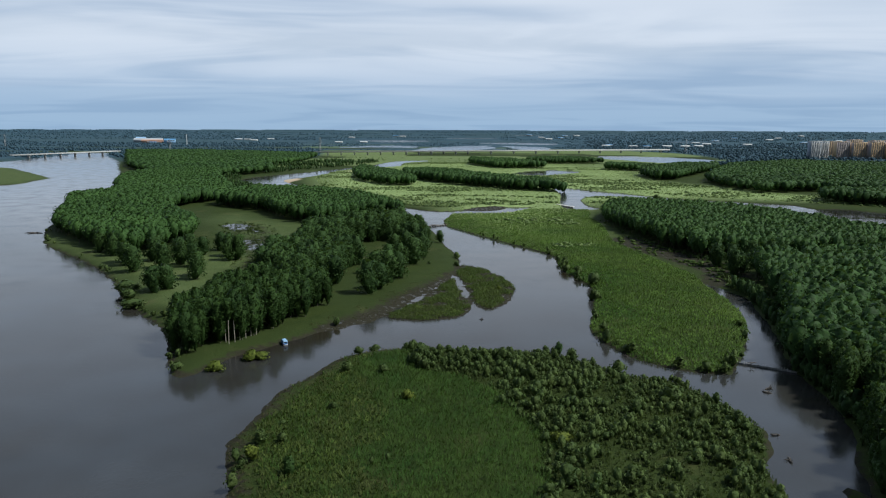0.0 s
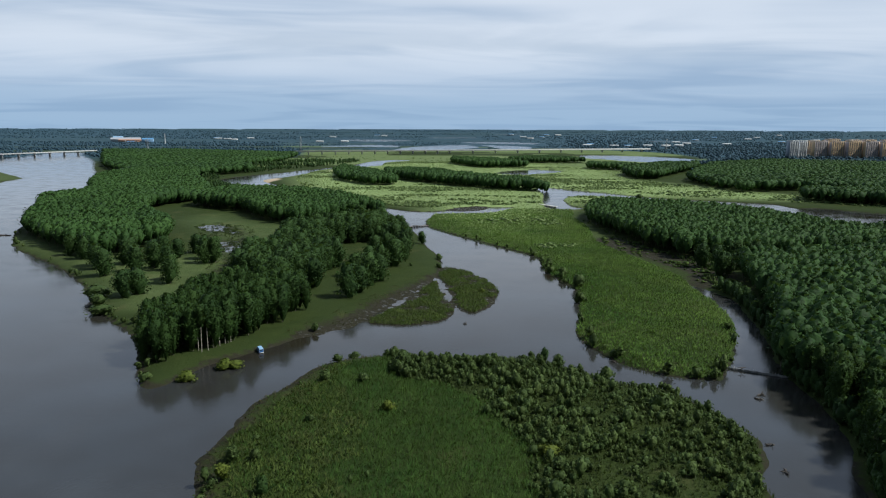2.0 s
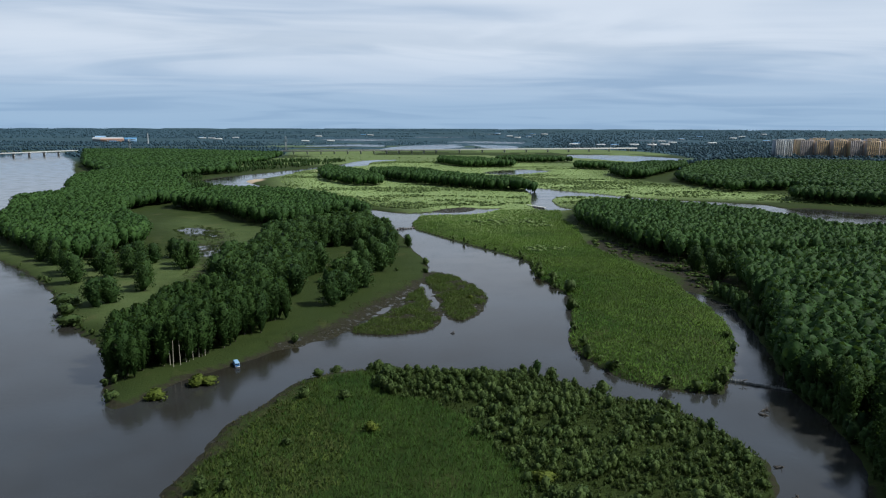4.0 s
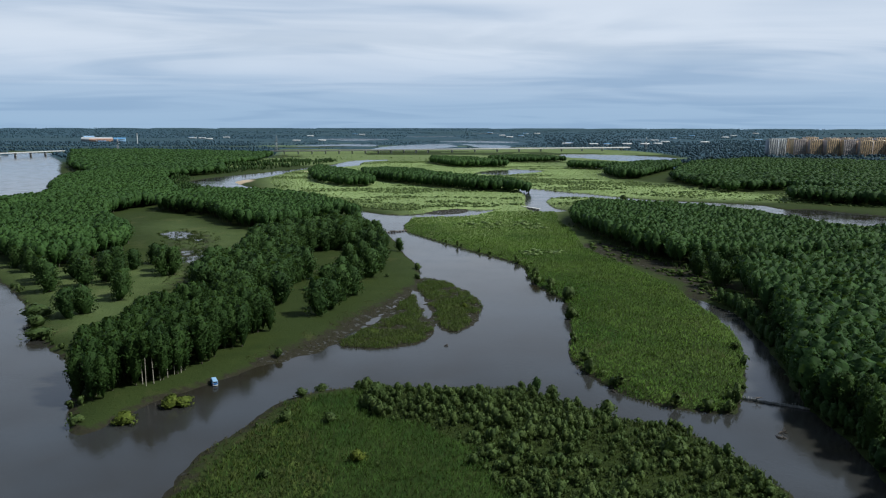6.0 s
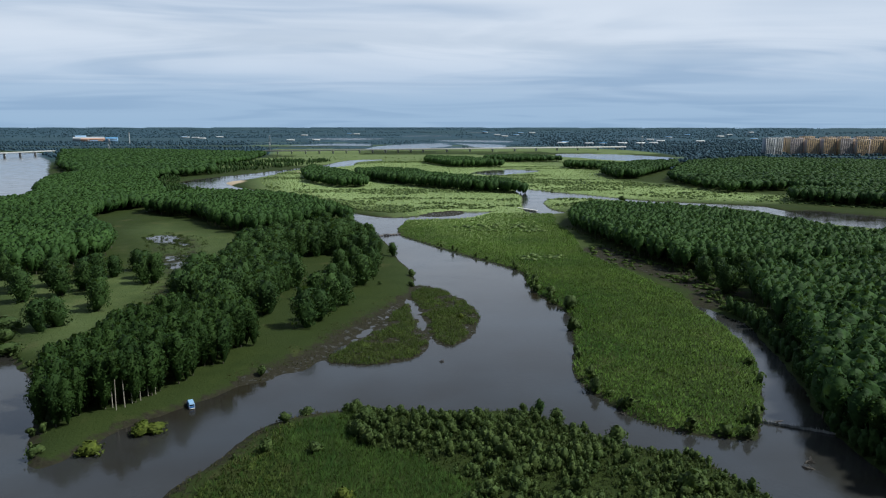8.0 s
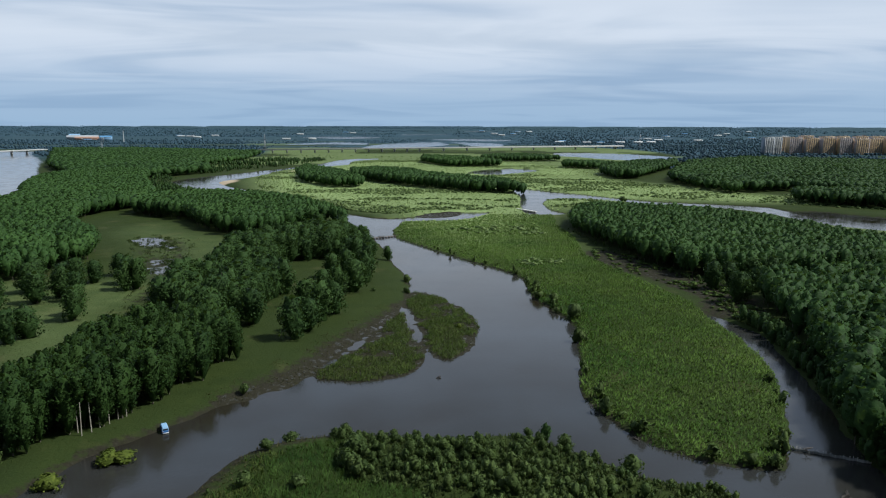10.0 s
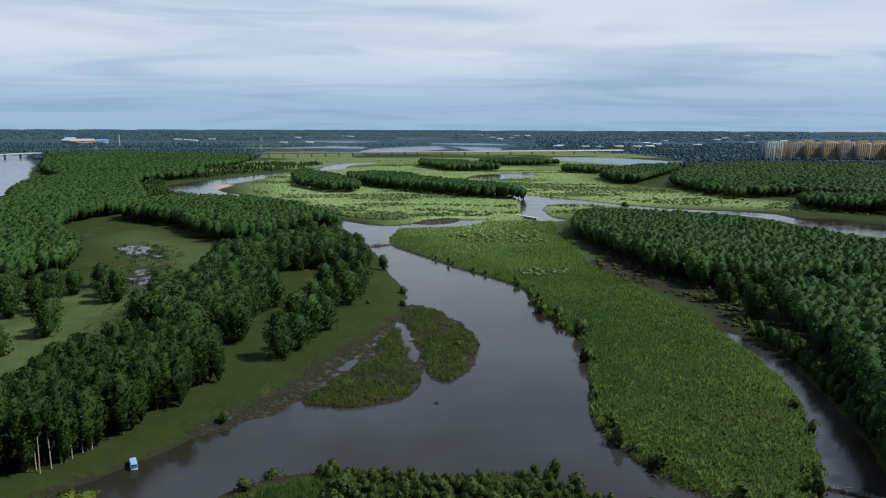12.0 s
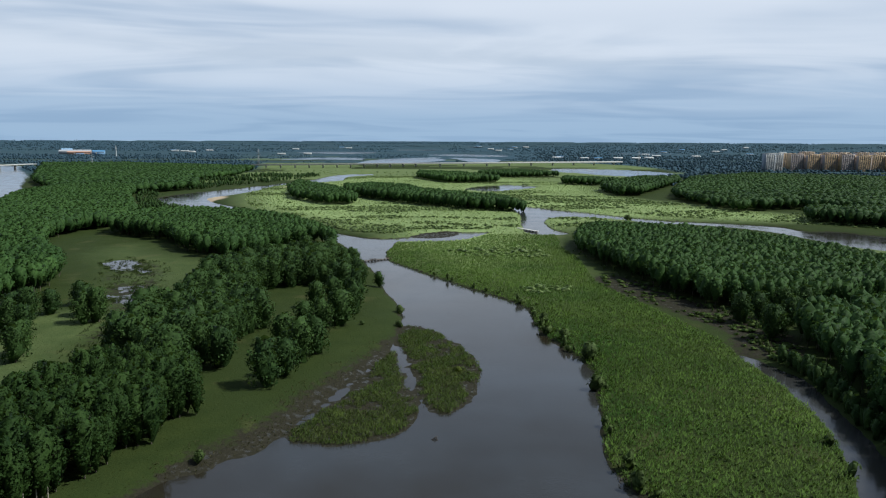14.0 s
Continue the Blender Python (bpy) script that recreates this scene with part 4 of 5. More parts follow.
def build_low_growth():
    rng = np.random.default_rng(15)
    near, meadow = ISLANDS[0], np.vstack([smooth(MEADOW_WEST, False, 3), [(128, 345), (120, 400), (112, 455), (122, 520), (124, 580), (135, 640), (80, 640), (60, 610), (30, 605), (8, 600)]])
    reeds = [tuft_template(8, 1.15, 0.06, i) for i in range(6)]
    short = [tuft_template(7, 0.75, 0.10, 10 + i) for i in range(6)]

    def scrub_by(P):
        """Metres east of the line where the reeds end and the scrub begins."""
        return P[:, 0] - np.interp(P[:, 1], (110, 131, 151, 168, 185, 199, 206, 214, 230), (16, 20, 23, 21, 15, 3, -8, -10, -14)) + 7.0 * (fractal(P, 9, 64) - 0.5)

    P = scatter(near, 0.86, 31, 1.0, 0.5)
    P = P[P[:, 1] > 112]
    side = scrub_by(P)
    P = P[(side < 1.5) & ((P[:, 0] > -12) | (inside_by(P, near, 20) > 1.5 + 7.5 * fractal(P, 8, 14)))]
    yellow = (P[:, 0] < -20 + 26 * (fractal(P, 18, 65) - 0.5) + 0.12 * (205 - P[:, 1])) & (rng.random(len(P)) < 0.75)
    Y, P = P[yellow], P[~yellow]
    massed("sedge_bed", short, Y, 0.8 + 0.9 * rng.random(len(Y)), [SEDGE], "yellowish sedge on the island's western side", "sedge", 134, np.clip(2.2 * (fractal(Y, 7, 66) - 0.5) + 0.5, 0, 1))
    massed("reed_bed", reeds, P, 0.75 + 0.6 * rng.random(len(P)), [REED], "bright green reed bed on the low island", "reeds", 32, np.clip(2.0 * (fractal(P, 30, 8) - 0.5) + 1.0 * (fractal(P, 6, 9) - 0.5) + 0.45, 0, 1))
    P = scatter(near, 1.25, 131, 1.0, 0.3)
    P = P[P[:, 1] > 112]
    edge_w = inside_by(P, near, 20)
    F = P[(P[:, 0] < 8) & (scrub_by(P) < 2) & (edge_w < 8.0) & (edge_w > -0.8)]
    P = P[scrub_by(P) > -1.0]
    massed("withered_reeds", short, F, 0.4 + 0.5 * rng.random(len(F)), [DEADREED], "withered brown reeds on the muddy edge of the island", "reeds", 133)
    massed("rank_herbs", short, P, 0.7 + 0.8 * rng.random(len(P)), [OLIVEHERB], "dull olive herbs under the scrub and along the muddy edge", "herbs", 132, np.clip(2.0 * (fractal(P, 14, 108) - 0.5) + 0.45, 0, 1))
    P = scatter(meadow, 1.12, 33, 1.0, 0.3)
    P = P[np.random.default_rng(35).random(len(P)) > np.clip((P[:, 1] - 470) / 300, 0, 0.5)]
    # tint rises with y: the sunlit far end is put into the blade colour
    massed("meadow_grass", short, P, 0.8 + 0.8 * rng.random(len(P)), [MEADOWGRASS], "thick green sedge on the river meadow", "grass", 34, np.clip(2.4 * (fractal(P, 42, 18) - 0.5) + 1.2 * (fractal(P, 8, 19) - 0.5) + 0.38 + 0.4 * np.clip((P[:, 1] - 380) / 180, 0, 1), 0, 1))
    turf = [tuft_template(5, 0.5, 0.16, 20 + i) for i in range(5)]
    P = scatter([(-100, 215), (-80, 205), (-45, 250), (-20, 275), (10, 340), (12, 400), (0, 470), (-15, 530), (-60, 480), (-100, 520), (-160, 540), (-150, 440), (-200, 395), (-160, 330), (-120, 265)], 2.0, 37, 1.0)
    P = P[shore_by(P) > 0.8]
    massed("turf", turf, P, 0.2 + 0.28 * rng.random(len(P)), [TURF], "short grazed turf on the peninsula", "grass", 38, fractal(P, 18, 28))
    wide = [tuft_template(5, 0.7, 0.45, 60 + i) for i in range(5)]
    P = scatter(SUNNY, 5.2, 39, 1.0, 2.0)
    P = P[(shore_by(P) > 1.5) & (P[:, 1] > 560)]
    massed("sunny_grass", wide, P, 0.8 + 0.9 * rng.random(len(P)), [SUNNYGRASS], "tussocks in sunlit yellow-green on the far meadow", "grass", 40, fractal(P, 50, 29))
    bars = BARS[:2]
    fine_t = [tuft_template(9, 0.75, 0.06, 90 + i) for i in range(5)]
    P = np.vstack([scatter(b, 0.8, 35 + i, 1.0, -0.5) for i, b in enumerate(bars)])
    P = P[(bars_by(P) > 0.7) & (fractal(P, 6, 77) + 0.05 * np.clip(bars_by(P), 0, 5) > 0.58)]
    massed("sedge", fine_t, P, 0.9 + 0.7 * rng.random(len(P)), [SEDGE], "sedge on the muddy river bar", "sedge", 36, 0.5 * fractal(P, 8, 78))
    dead = [tuft_template(6, 0.5, 0.07, 80 + i) for i in range(5)]
    P = np.vstack([scatter(smooth(MUD_FLAT), 1.2, 135, 1.0, -3.0), *[scatter(b, 1.3, 136 + i, 1.0, -1.0) for i, b in enumerate(bars)]])
    P = P[(np.maximum(bars_by(P), shore_by(P)) > 0.2) & (fractal(P, 5, 79) > 0.5)]
    massed("dead_reeds", dead, P, 0.5 + 0.7 * rng.random(len(P)), [DEADREED], "broken brown reed stems strewn over the mud", "reeds", 137)
    P = np.vstack([scatter(p, 0.9, 141 + i, 1.0, -6.0) for i, p in enumerate(PONDS)] + [scatter(BOG, 1.6, 143, 1.0)])
    P = P[fractal(P, 3.6, 82) > 0.59]
    massed("bog_tussocks", fine_t, P, 0.8 + 0.8 * rng.random(len(P)), [OLIVEHERB], "dark tussocks standing in the boggy puddles", "sedge", 144, 0.6 * fractal(P, 8, 78))
    # willow scrub on the near island: thick towards the east
    P = scatter(near, 1.75, 41, 1.0, 1.0)
    P = P[P[:, 1] > 112]
    f, side = fractal(P, 13, 43), scrub_by(P)
    rim = inside_by(P, near, 20) < 5
    crest = (P[:, 1] > 190) | (side < 7)
    keep = ((side > 0) & (f > np.where(crest, 0.30, 0.36))) | (rim & (f > 0.66)) | ((side > 0) & (np.random.default_rng(3).random(len(P)) < 0.15)) | (np.random.default_rng(4).random(len(P)) < 0.006)
    P = P[keep]
    size = (0.30 + 0.75 * np.random.default_rng(9).random(len(P)) ** 2.2) * (0.66 + 1.05 * fractal(P, 9, 46))
    order = np.argsort(-P[:, 1])
    single, rest = order[:280], order[280:]
    temps = [template("shrub", 66, 0.27, 500 + i, trunk=False, sides=5, rings=3) for i in range(6)]
    massed("willow_scrub", temps, P[rest], size[rest], [SCRUB_S, BARK], "dense willow scrub over the low island", "scrub", 44)

    def shrub(seed, label="rounded grey-green willow shrub"):
        lobes = shrub_lobes(np.random.default_rng(seed))
        V, F, Nn = stacked([leaf_cards(lobes, 270, 0.20, np.random.default_rng(seed + 1)), crown_core(lobes, 8, 4, 0.7)])
        return tagged(mesh_object("willow_shrub", V, F, [SCRUB], normals=Nn), label, "shrub")
    plant([lambda s=s: shrub(s) for s in (71, 72, 73, 74, 75)], P[single], size[single], 12, "shrubs of the near island")
    # scrub along the other shores and over the meadows
    lines = []
    for line in (MEADOW_WEST[2:18], MEADOW_WEST[13:24], PENINSULA_WEST[9:22]):
        c = smooth(line, False, 8)
        lines.append(c + rng.normal(size=c.shape) * 2.0)
    P = np.vstack(lines)
    P = P[fractal(P, 11, 73) > 0.44]
    Q = scatter(meadow, 6.0, 45, 1.0, 1.0)
    Q = Q[fractal(Q, 30, 47) > 0.58]
    S = scatter(SUNNY, 4.6, 46, 1.0, 4.0)
    band = fractal(S * np.array([0.4, 1.5]), 75, 48)
    S = S[(band > 0.64) & (shore_by(S) > 3)]
    T = scatter([(-28, 662), (0, 648), (40, 676), (84, 674), (96, 700), (40, 716), (0, 700), (-40, 735), (-90, 805), (-118, 805), (-70, 730)], 3.4, 66, 1.0)
    T = T[(shore_by(T) > 1.5) & (fractal(T, 22, 67) > 0.40)]
    edge = [smooth(o, False, 14) + rng.normal(size=(1, 2)) for o in ([(143, 345), (137, 325), (137.5, 302), (133, 280), (126, 250), (119, 228), (112.5, 208), (110, 183), (105, 163), (99, 148), (94, 130)], [(127, 560), (132, 466), (140, 415), (148, 390), (150, 360)])]
    E = np.vstack(edge)
    E = E + rng.normal(size=E.shape) * np.array([1.3, 1.3])
    # willows that hang over the east channel from the foot of the wood
    H = smooth([(137, 318), (137.5, 302), (133, 279), (126, 250), (119, 228), (112, 208), (109.5, 183), (104, 161), (93, 136), (88, 112)], False, 10)
    H = np.vstack([H + rng.normal(size=H.shape) * 0.8, H + rng.normal(size=H.shape) * 0.9 + np.array([2.4, -0.8])])
    bushes = [template("round", 90, 0.42, 560 + i, trunk=False, sides=7, rings=4) for i in range(4)]
    massed("willow_scrub", bushes, H, 0.38 + 0.26 * rng.random(len(H)), [WILLOW_S, BARK], "dark willows hanging over the narrow channel", "scrub", 63)
    B = scatter(MUD_SHADE_STRIP, 4.2, 52, 1.0)
    B = B[fractal(B, 14, 53) > 0.44]
    low = [template("shrub", 7, 0.75, 540 + i, trunk=False, sides=6, rings=3) for i in range(5)]
    for V, _, _, _ in low:
        V *= np.array([1.9, 1.9, 0.46])
    O = scatter(OPEN_PLAIN, 17.0, 57, 1.0)
    O = O[(O[:, 1] < 1850) & (shore_by(O) > 8) & (fractal(O * np.array([0.3, 1.0]), 120, 58) > 0.60)]
    R = scatter([(150, 905), (262, 770), (352, 712), (410, 670), (560, 560), (720, 500), (730, 560), (600, 590), (440, 680), (430, 790), (360, 850), (310, 1000)], 6.0, 59, 1.0)
    R = R[(shore_by(R) > 3) & (fractal(R * np.array([0.7, 1.2]), 45, 60) > 0.44)]
    S = np.vstack([S, T, O, R])
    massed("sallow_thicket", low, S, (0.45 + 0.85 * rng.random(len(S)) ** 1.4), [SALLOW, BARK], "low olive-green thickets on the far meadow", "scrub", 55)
    wide_scrub = len(P)
    P = np.vstack([P, E])
    H = np.vstack([Q, B])
    massed("herb_clumps", low, H, np.where(np.arange(len(H)) < len(Q), 0.28, 0.62) * (0.6 + 0.9 * rng.random(len(H))), [HERB, BARK], "low rounded herb and sallow clumps on the meadow", "herbs", 56)
    big = np.where(np.arange(len(P)) < wide_scrub, 1.25, 0.75) * (0.4 + 0.9 * rng.random(len(P)) ** 1.5)
    big = big[shore_by(P) > 0.2]
    P = P[shore_by(P) > 0.2]
    massed("meadow_scrub", [template("shrub", 22, 0.5, 520 + i, trunk=False, sides=6, rings=3) for i in range(6)], P, big, [SCRUB_S, BARK], "low scrub dotted over meadow and banks", "scrub", 49)


build_woods()
build_low_growth()

# ---------------------------------------------------------------- man-made things
WHITEPAINT = plain_mat("dull_white_paint", (0.62, 0.63, 0.62), (0.74, 0.74, 0.72), 0.5, 1.0)
BLUEPAINT = plain_mat("blue_van_paint", (0.05, 0.16, 0.40), (0.07, 0.21, 0.48), 0.35, 1.5, 0.004)
PALEBLUE = plain_mat("pale_blue_paint", (0.25, 0.43, 0.64), (0.32, 0.50, 0.70), 0.35, 1.5, 0.004)
DARKGLASS = plain_mat("dark_glass", (0.012, 0.015, 0.018), (0.03, 0.035, 0.04), 0.08, 1.0, 0.0)
TOWERGLASS = plain_mat("grey_blue_glass", (0.14, 0.17, 0.21), (0.21, 0.24, 0.28), 0.25, 0.3, 0.0)
RUBBER = plain_mat("black_rubber", (0.015, 0.015, 0.015), (0.03, 0.03, 0.03), 0.85, 6.0)
STEEL = plain_mat("grey_steel", (0.30, 0.31, 0.32), (0.45, 0.46, 0.46), 0.45, 2.0, 0.01, 0.6)
CONCRETE = plain_mat("pale_concrete", (0.46, 0.46, 0.45), (0.60, 0.60, 0.58), 0.85, 0.4)
OLDWOOD = plain_mat("weathered_wood", (0.13, 0.10, 0.07), (0.26, 0.21, 0.16), 0.85, 2.0)
DEADWOOD = plain_mat("wet_dead_wood", (0.03, 0.025, 0.02), (0.09, 0.075, 0.06), 0.7, 3.0)
PLANKPALE = plain_mat("pale_planks", (0.48, 0.46, 0.42), (0.62, 0.60, 0.55), 0.8, 1.5)
NETTING = plain_mat("pale_netting", (0.30, 0.31, 0.30), (0.42, 0.42, 0.40), 0.9, 3.0)
OCHRE = plain_mat("ochre_render", (0.60, 0.43, 0.25), (0.68, 0.51, 0.32), 0.85, 0.1)
BUFF = plain_mat("buff_render", (0.48, 0.42, 0.42), (0.57, 0.51, 0.50), 0.85, 0.1)
GREYRENDER = plain_mat("grey_render", (0.26, 0.30, 0.35), (0.34, 0.38, 0.43), 0.85, 0.1)
ORANGE = plain_mat("orange_cladding", (0.50, 0.29, 0.20), (0.58, 0.35, 0.25), 0.7, 0.2)
DULLWALL = plain_mat("pale_grey_cladding", (0.36, 0.38, 0.40), (0.46, 0.48, 0.50), 0.6, 0.2)
BLUEROOF = plain_mat("blue_sheet_roof", (0.08, 0.26, 0.50), (0.12, 0.32, 0.56), 0.5, 0.2)


def block(cx, cy, cz, sx, sy, sz, taper=1.0):
    """Corners and faces of a block; its top may be smaller than its foot."""
    V = [(cx + a * sx / 2 * k, cy + b * sy / 2 * k, cz + c * sz / 2) for c, k in ((-1, 1.0), (1, taper)) for a, b in ((-1, -1), (1, -1), (1, 1), (-1, 1))]
    return np.array(V), np.array([(3, 2, 1, 0), (4, 5, 6, 7), (0, 1, 5, 4), (1, 2, 6, 5), (2, 3, 7, 6), (3, 0, 4, 7)])


def bar(p, q, r):
    """A square bar from p to q."""
    p, q = np.array(p, float), np.array(q, float)
    d = unit(q - p)
    u = unit(np.cross(d, (0.3, 0.5, 0.8)))
    v = np.cross(d, u)
    c = [(-1, -1), (1, -1), (1, 1), (-1, 1)]
    V = np.array([p + r * (a * u + b * v) for a, b in c] + [q + r * (a * u + b * v) for a, b in c])
    return V, np.array([(3, 2, 1, 0), (4, 5, 6, 7), (0, 1, 5, 4), (1, 2, 6, 5), (2, 3, 7, 6), (3, 0, 4, 7)])


def fused(pieces):
    V, F, n = [], [], 0
    for v, f in pieces:
        V.append(v), F.append(f + n)
        n += len(v)
    return np.vstack(V), np.vstack(F)


def wheel_shape(r, w, n=14):
    V, F = [], []
    for x, k in ((-w / 2, 0.55), (-w / 2, 0.92), (-w * 0.3, 1.0), (w * 0.3, 1.0), (w / 2, 0.92), (w / 2, 0.55)):
        for j in range(n):
            a = 6.2832 * j / n
            V.append((x, r * k * math.cos(a), r * k * math.sin(a)))
    for i in range(5):
        for j in range(n):
            F.append((i * n + j, i * n + (j + 1) % n, (i + 1) * n + (j + 1) % n, (i + 1) * n + j))
    return np.array(V), np.array(F)


def loft(sections):
    """A closed hull over cross-sections with the same number of corners."""
    n = len(sections[0])
    V = np.array([p for s in sections for p in s], float)
    F = [(i * n + j, i * n + (j + 1) % n, (i + 1) * n + (j + 1) % n, (i + 1) * n + j) for i in range(len(sections) - 1) for j in range(n)]
    return V, F + [tuple(range(n - 1, -1, -1)), tuple(range((len(sections) - 1) * n, len(sections) * n))]


def build_van():
    van = new("van")
    # length along y, rear at -y
    body = []
    for y, w, z0, z1 in ((-1.95, 0.74, 0.42, 1.05), (-1.85, 0.80, 0.32, 1.12), (1.55, 0.80, 0.32, 1.10), (1.90, 0.76, 0.34, 0.98), (2.0, 0.68, 0.42, 0.85)):
        body.append([(-w, y, z0), (w, y, z0), (w, y, z1 - 0.06), (w - 0.06, y, z1), (-w + 0.06, y, z1), (-w, y, z1 - 0.06)])
    part("body", *loft(body), BLUEPAINT, van, "blue painted lower body")
    cab = []
    for y, w, z1 in ((-1.86, 0.74, 1.60), (-1.70, 0.72, 1.86), (0.9, 0.72, 1.88), (1.15, 0.72, 1.80), (1.62, 0.74, 1.16)):
        cab.append([(-w - 0.04, y, 1.08), (w + 0.04, y, 1.08), (w, y, z1 - 0.12), (w - 0.14, y, z1), (-w + 0.14, y, z1), (-w, y, z1 - 0.12)])
    part("cabin", *loft(cab), PALEBLUE, van, "pale blue roof and pillars")
    glass = [((0, -1.865, 1.36), (1.2, 0.05, 0.36)), ((-0.765, -0.9, 1.44), (0.03, 1.0, 0.36)), ((0.765, -0.9, 1.44), (0.03, 1.0, 0.36)), ((-0.765, 0.45, 1.42), (0.03, 0.9, 0.34)), ((0.765, 0.45, 1.42), (0.03, 0.9, 0.34))]
    for c, d in glass:
        part("window", *block(*c, *d), DARKGLASS, van, "dark window glass")
    part("windscreen", *loft([[(-0.62, 1.24, 1.72), (0.62, 1.24, 1.72), (0.62, 1.27, 1.74), (-0.62, 1.27, 1.74)], [(-0.66, 1.58, 1.24), (0.66, 1.58, 1.24), (0.66, 1.62, 1.26), (-0.66, 1.62, 1.26)]]), DARKGLASS, van, "dark windscreen")
    part("bumper", *block(0, -2.0, 0.46, 1.5, 0.12, 0.2, 0.95), WHITEPAINT, van, "white rear bumper")
    part("bumper", *block(0, 2.05, 0.46, 1.5, 0.12, 0.2, 0.95), WHITEPAINT, van, "white front bumper")
    for x in (-0.66, 0.66):
        part("tail_light", *block(x, -1.94, 0.86, 0.14, 0.06, 0.26), ORANGE, van, "red-orange tail light")
        part("headlight", *block(x * 0.9, 1.99, 0.78, 0.22, 0.06, 0.15), WHITEPAINT, van, "clear headlight")
        for y in (-1.25, 1.25):
            V, F = wheel_shape(0.31, 0.2)
            tyre = part("wheel", V + np.array([x * 1.13, y, 0.31]), F, RUBBER, van, "black tyre")
            part("rim", *fused([block(x * 1.13 + (0.06 if x > 0 else -0.06), y, 0.31, 0.06, 0.3, 0.12), block(x * 1.13 + (0.06 if x > 0 else -0.06), y, 0.31, 0.06, 0.12, 0.3)]), STEEL, tyre, "grey steel rim")
    z = float(ground_z([(-55.6, 235.0)])[0])
    van.matrix_basis = pose(-55.6, 235.0, max(z, -0.15), 3, 0, 26)
    tagged(van, "small blue and white van parked at the water's edge", "van")


def build_footbridge():
    a, b = np.array([-19.0, 526.0]), np.array([7.0, 540.5])
    d = b - a
    length, yaw = float(np.hypot(*d)), math.degrees(math.atan2(d[1], d[0]))
    br = new("footbridge")
    n = 46
    V, F = block(0, 0, 0, 0.5, 1.5, 0.07)
    first = None
    for i in range(n):
        ob = part("plank", V, F, OLDWOOD, br) if first is None else new("plank", first.data)
        first = first or ob
        ob.parent, ob.location = br, (length * (i + 0.5) / n, 0.04 * math.sin(i * 1.7), 0.62)
    for s in (-0.6, 0.6):
        part("beam", *bar((0, s, 0.52), (length, s, 0.52), 0.09), OLDWOOD, br)
    for i in range(13):
        x = length * (i + 0.5) / 13
        part("float", *block(x, 0, 0.17, 0.75, 1.8, 0.36, 0.9), DEADWOOD, br, "dark half-sunk float")
        for s in (-0.72, 0.72):
            part("post", *bar((x, s, -0.6), (x, s, 1.35), 0.05), OLDWOOD, br)
    part("rail", *bar((0, 0.72, 1.25), (length, 0.72, 1.25), 0.03), OLDWOOD, br)
    part("drift_heap", *fused([bar((length * 0.45 + math.cos(k) * 2.2, math.sin(k * 1.9) * 1.4, 0.5), (length * 0.45 - math.cos(k * 1.3) * 2.0, -math.sin(k) * 1.2, 1.3 + 0.5 * math.sin(k * 3)), 0.07) for k in range(14)]), DEADWOOD, br, "brown heap of caught driftwood")
    br.matrix_basis = pose(a[0], a[1], 0.0, 0, 0, yaw)
    tagged(br, "low wooden footbridge on dark floats across the channel", "footbridge")


def build_fish_weir():
    w = new("fish_weir")
    a, b = np.array([93.0, 216.8]), np.array([110.5, 207.0])
    n = 22
    top = []
    for i in range(n + 1):
        p = a + (b - a) * i / n
        q = (p[0], p[1] + 0.25 * math.sin(i * 2.1), 0)
        h = 0.95 + 0.25 * math.sin(i * 5.3)
        part("post", *bar((q[0], q[1], -1.2), (q[0] + 0.1 * math.sin(i * 3), q[1], h), 0.05), PLANKPALE, w)
        top.append((q[0], q[1], 0.62))
    for i in range(n):
        part("net", *bar(top[i], top[i + 1], 0.035), NETTING, w)
        p, q = np.array(top[i]), np.array(top[i + 1])
        part("net", np.array([p + (0, 0, -0.1), q + (0, 0, -0.1), q + (0, 0.05, -0.75), p + (0, 0.05, -0.75)]), np.array([(0, 1, 2, 3)]), NETTING, w)
    part("marker", *block(93.0, 216.8, 1.3, 0.35, 0.35, 0.9, 0.7), WHITEPAINT, w, "white marker at the weir's end")
    part("crossing", *fused([bar((99.0, 213.6, 0.2), (98.2, 212.2, 1.7), 0.06), bar((98.4, 214.2, 0.2), (99.6, 212.4, 1.7), 0.06), bar((97.6, 213, 1.3), (100.2, 213, 1.4), 0.06)]), OLDWOOD, w, "crossed poles of the trap")
    tagged(w, "fish weir of pale stakes and netting across the narrow channel", "fish weir")


def build_boardwalk():
    a, b = np.array([111.0, 686.0]), np.array([124.5, 662.0])
    d = b - a
    length, yaw = float(np.hypot(*d)), math.degrees(math.atan2(d[1], d[0]))
    w = new("causeway")
    for i in range(12):
        part("slab", *block(length * (i + 0.5) / 12, 0, 1.05, length / 12 - 0.08, 3.4, 0.3, 0.98), PLANKPALE, w)
    for i in range(7):
        part("pier", *block(length * (i + 0.5) / 7, 0, 0.1, 0.6, 2.8, 1.7), CONCRETE, w)
    w.matrix_basis = pose(a[0], a[1], 0, 0, 0, yaw)
    tagged(w, "pale concrete causeway across a narrow pool", "causeway")


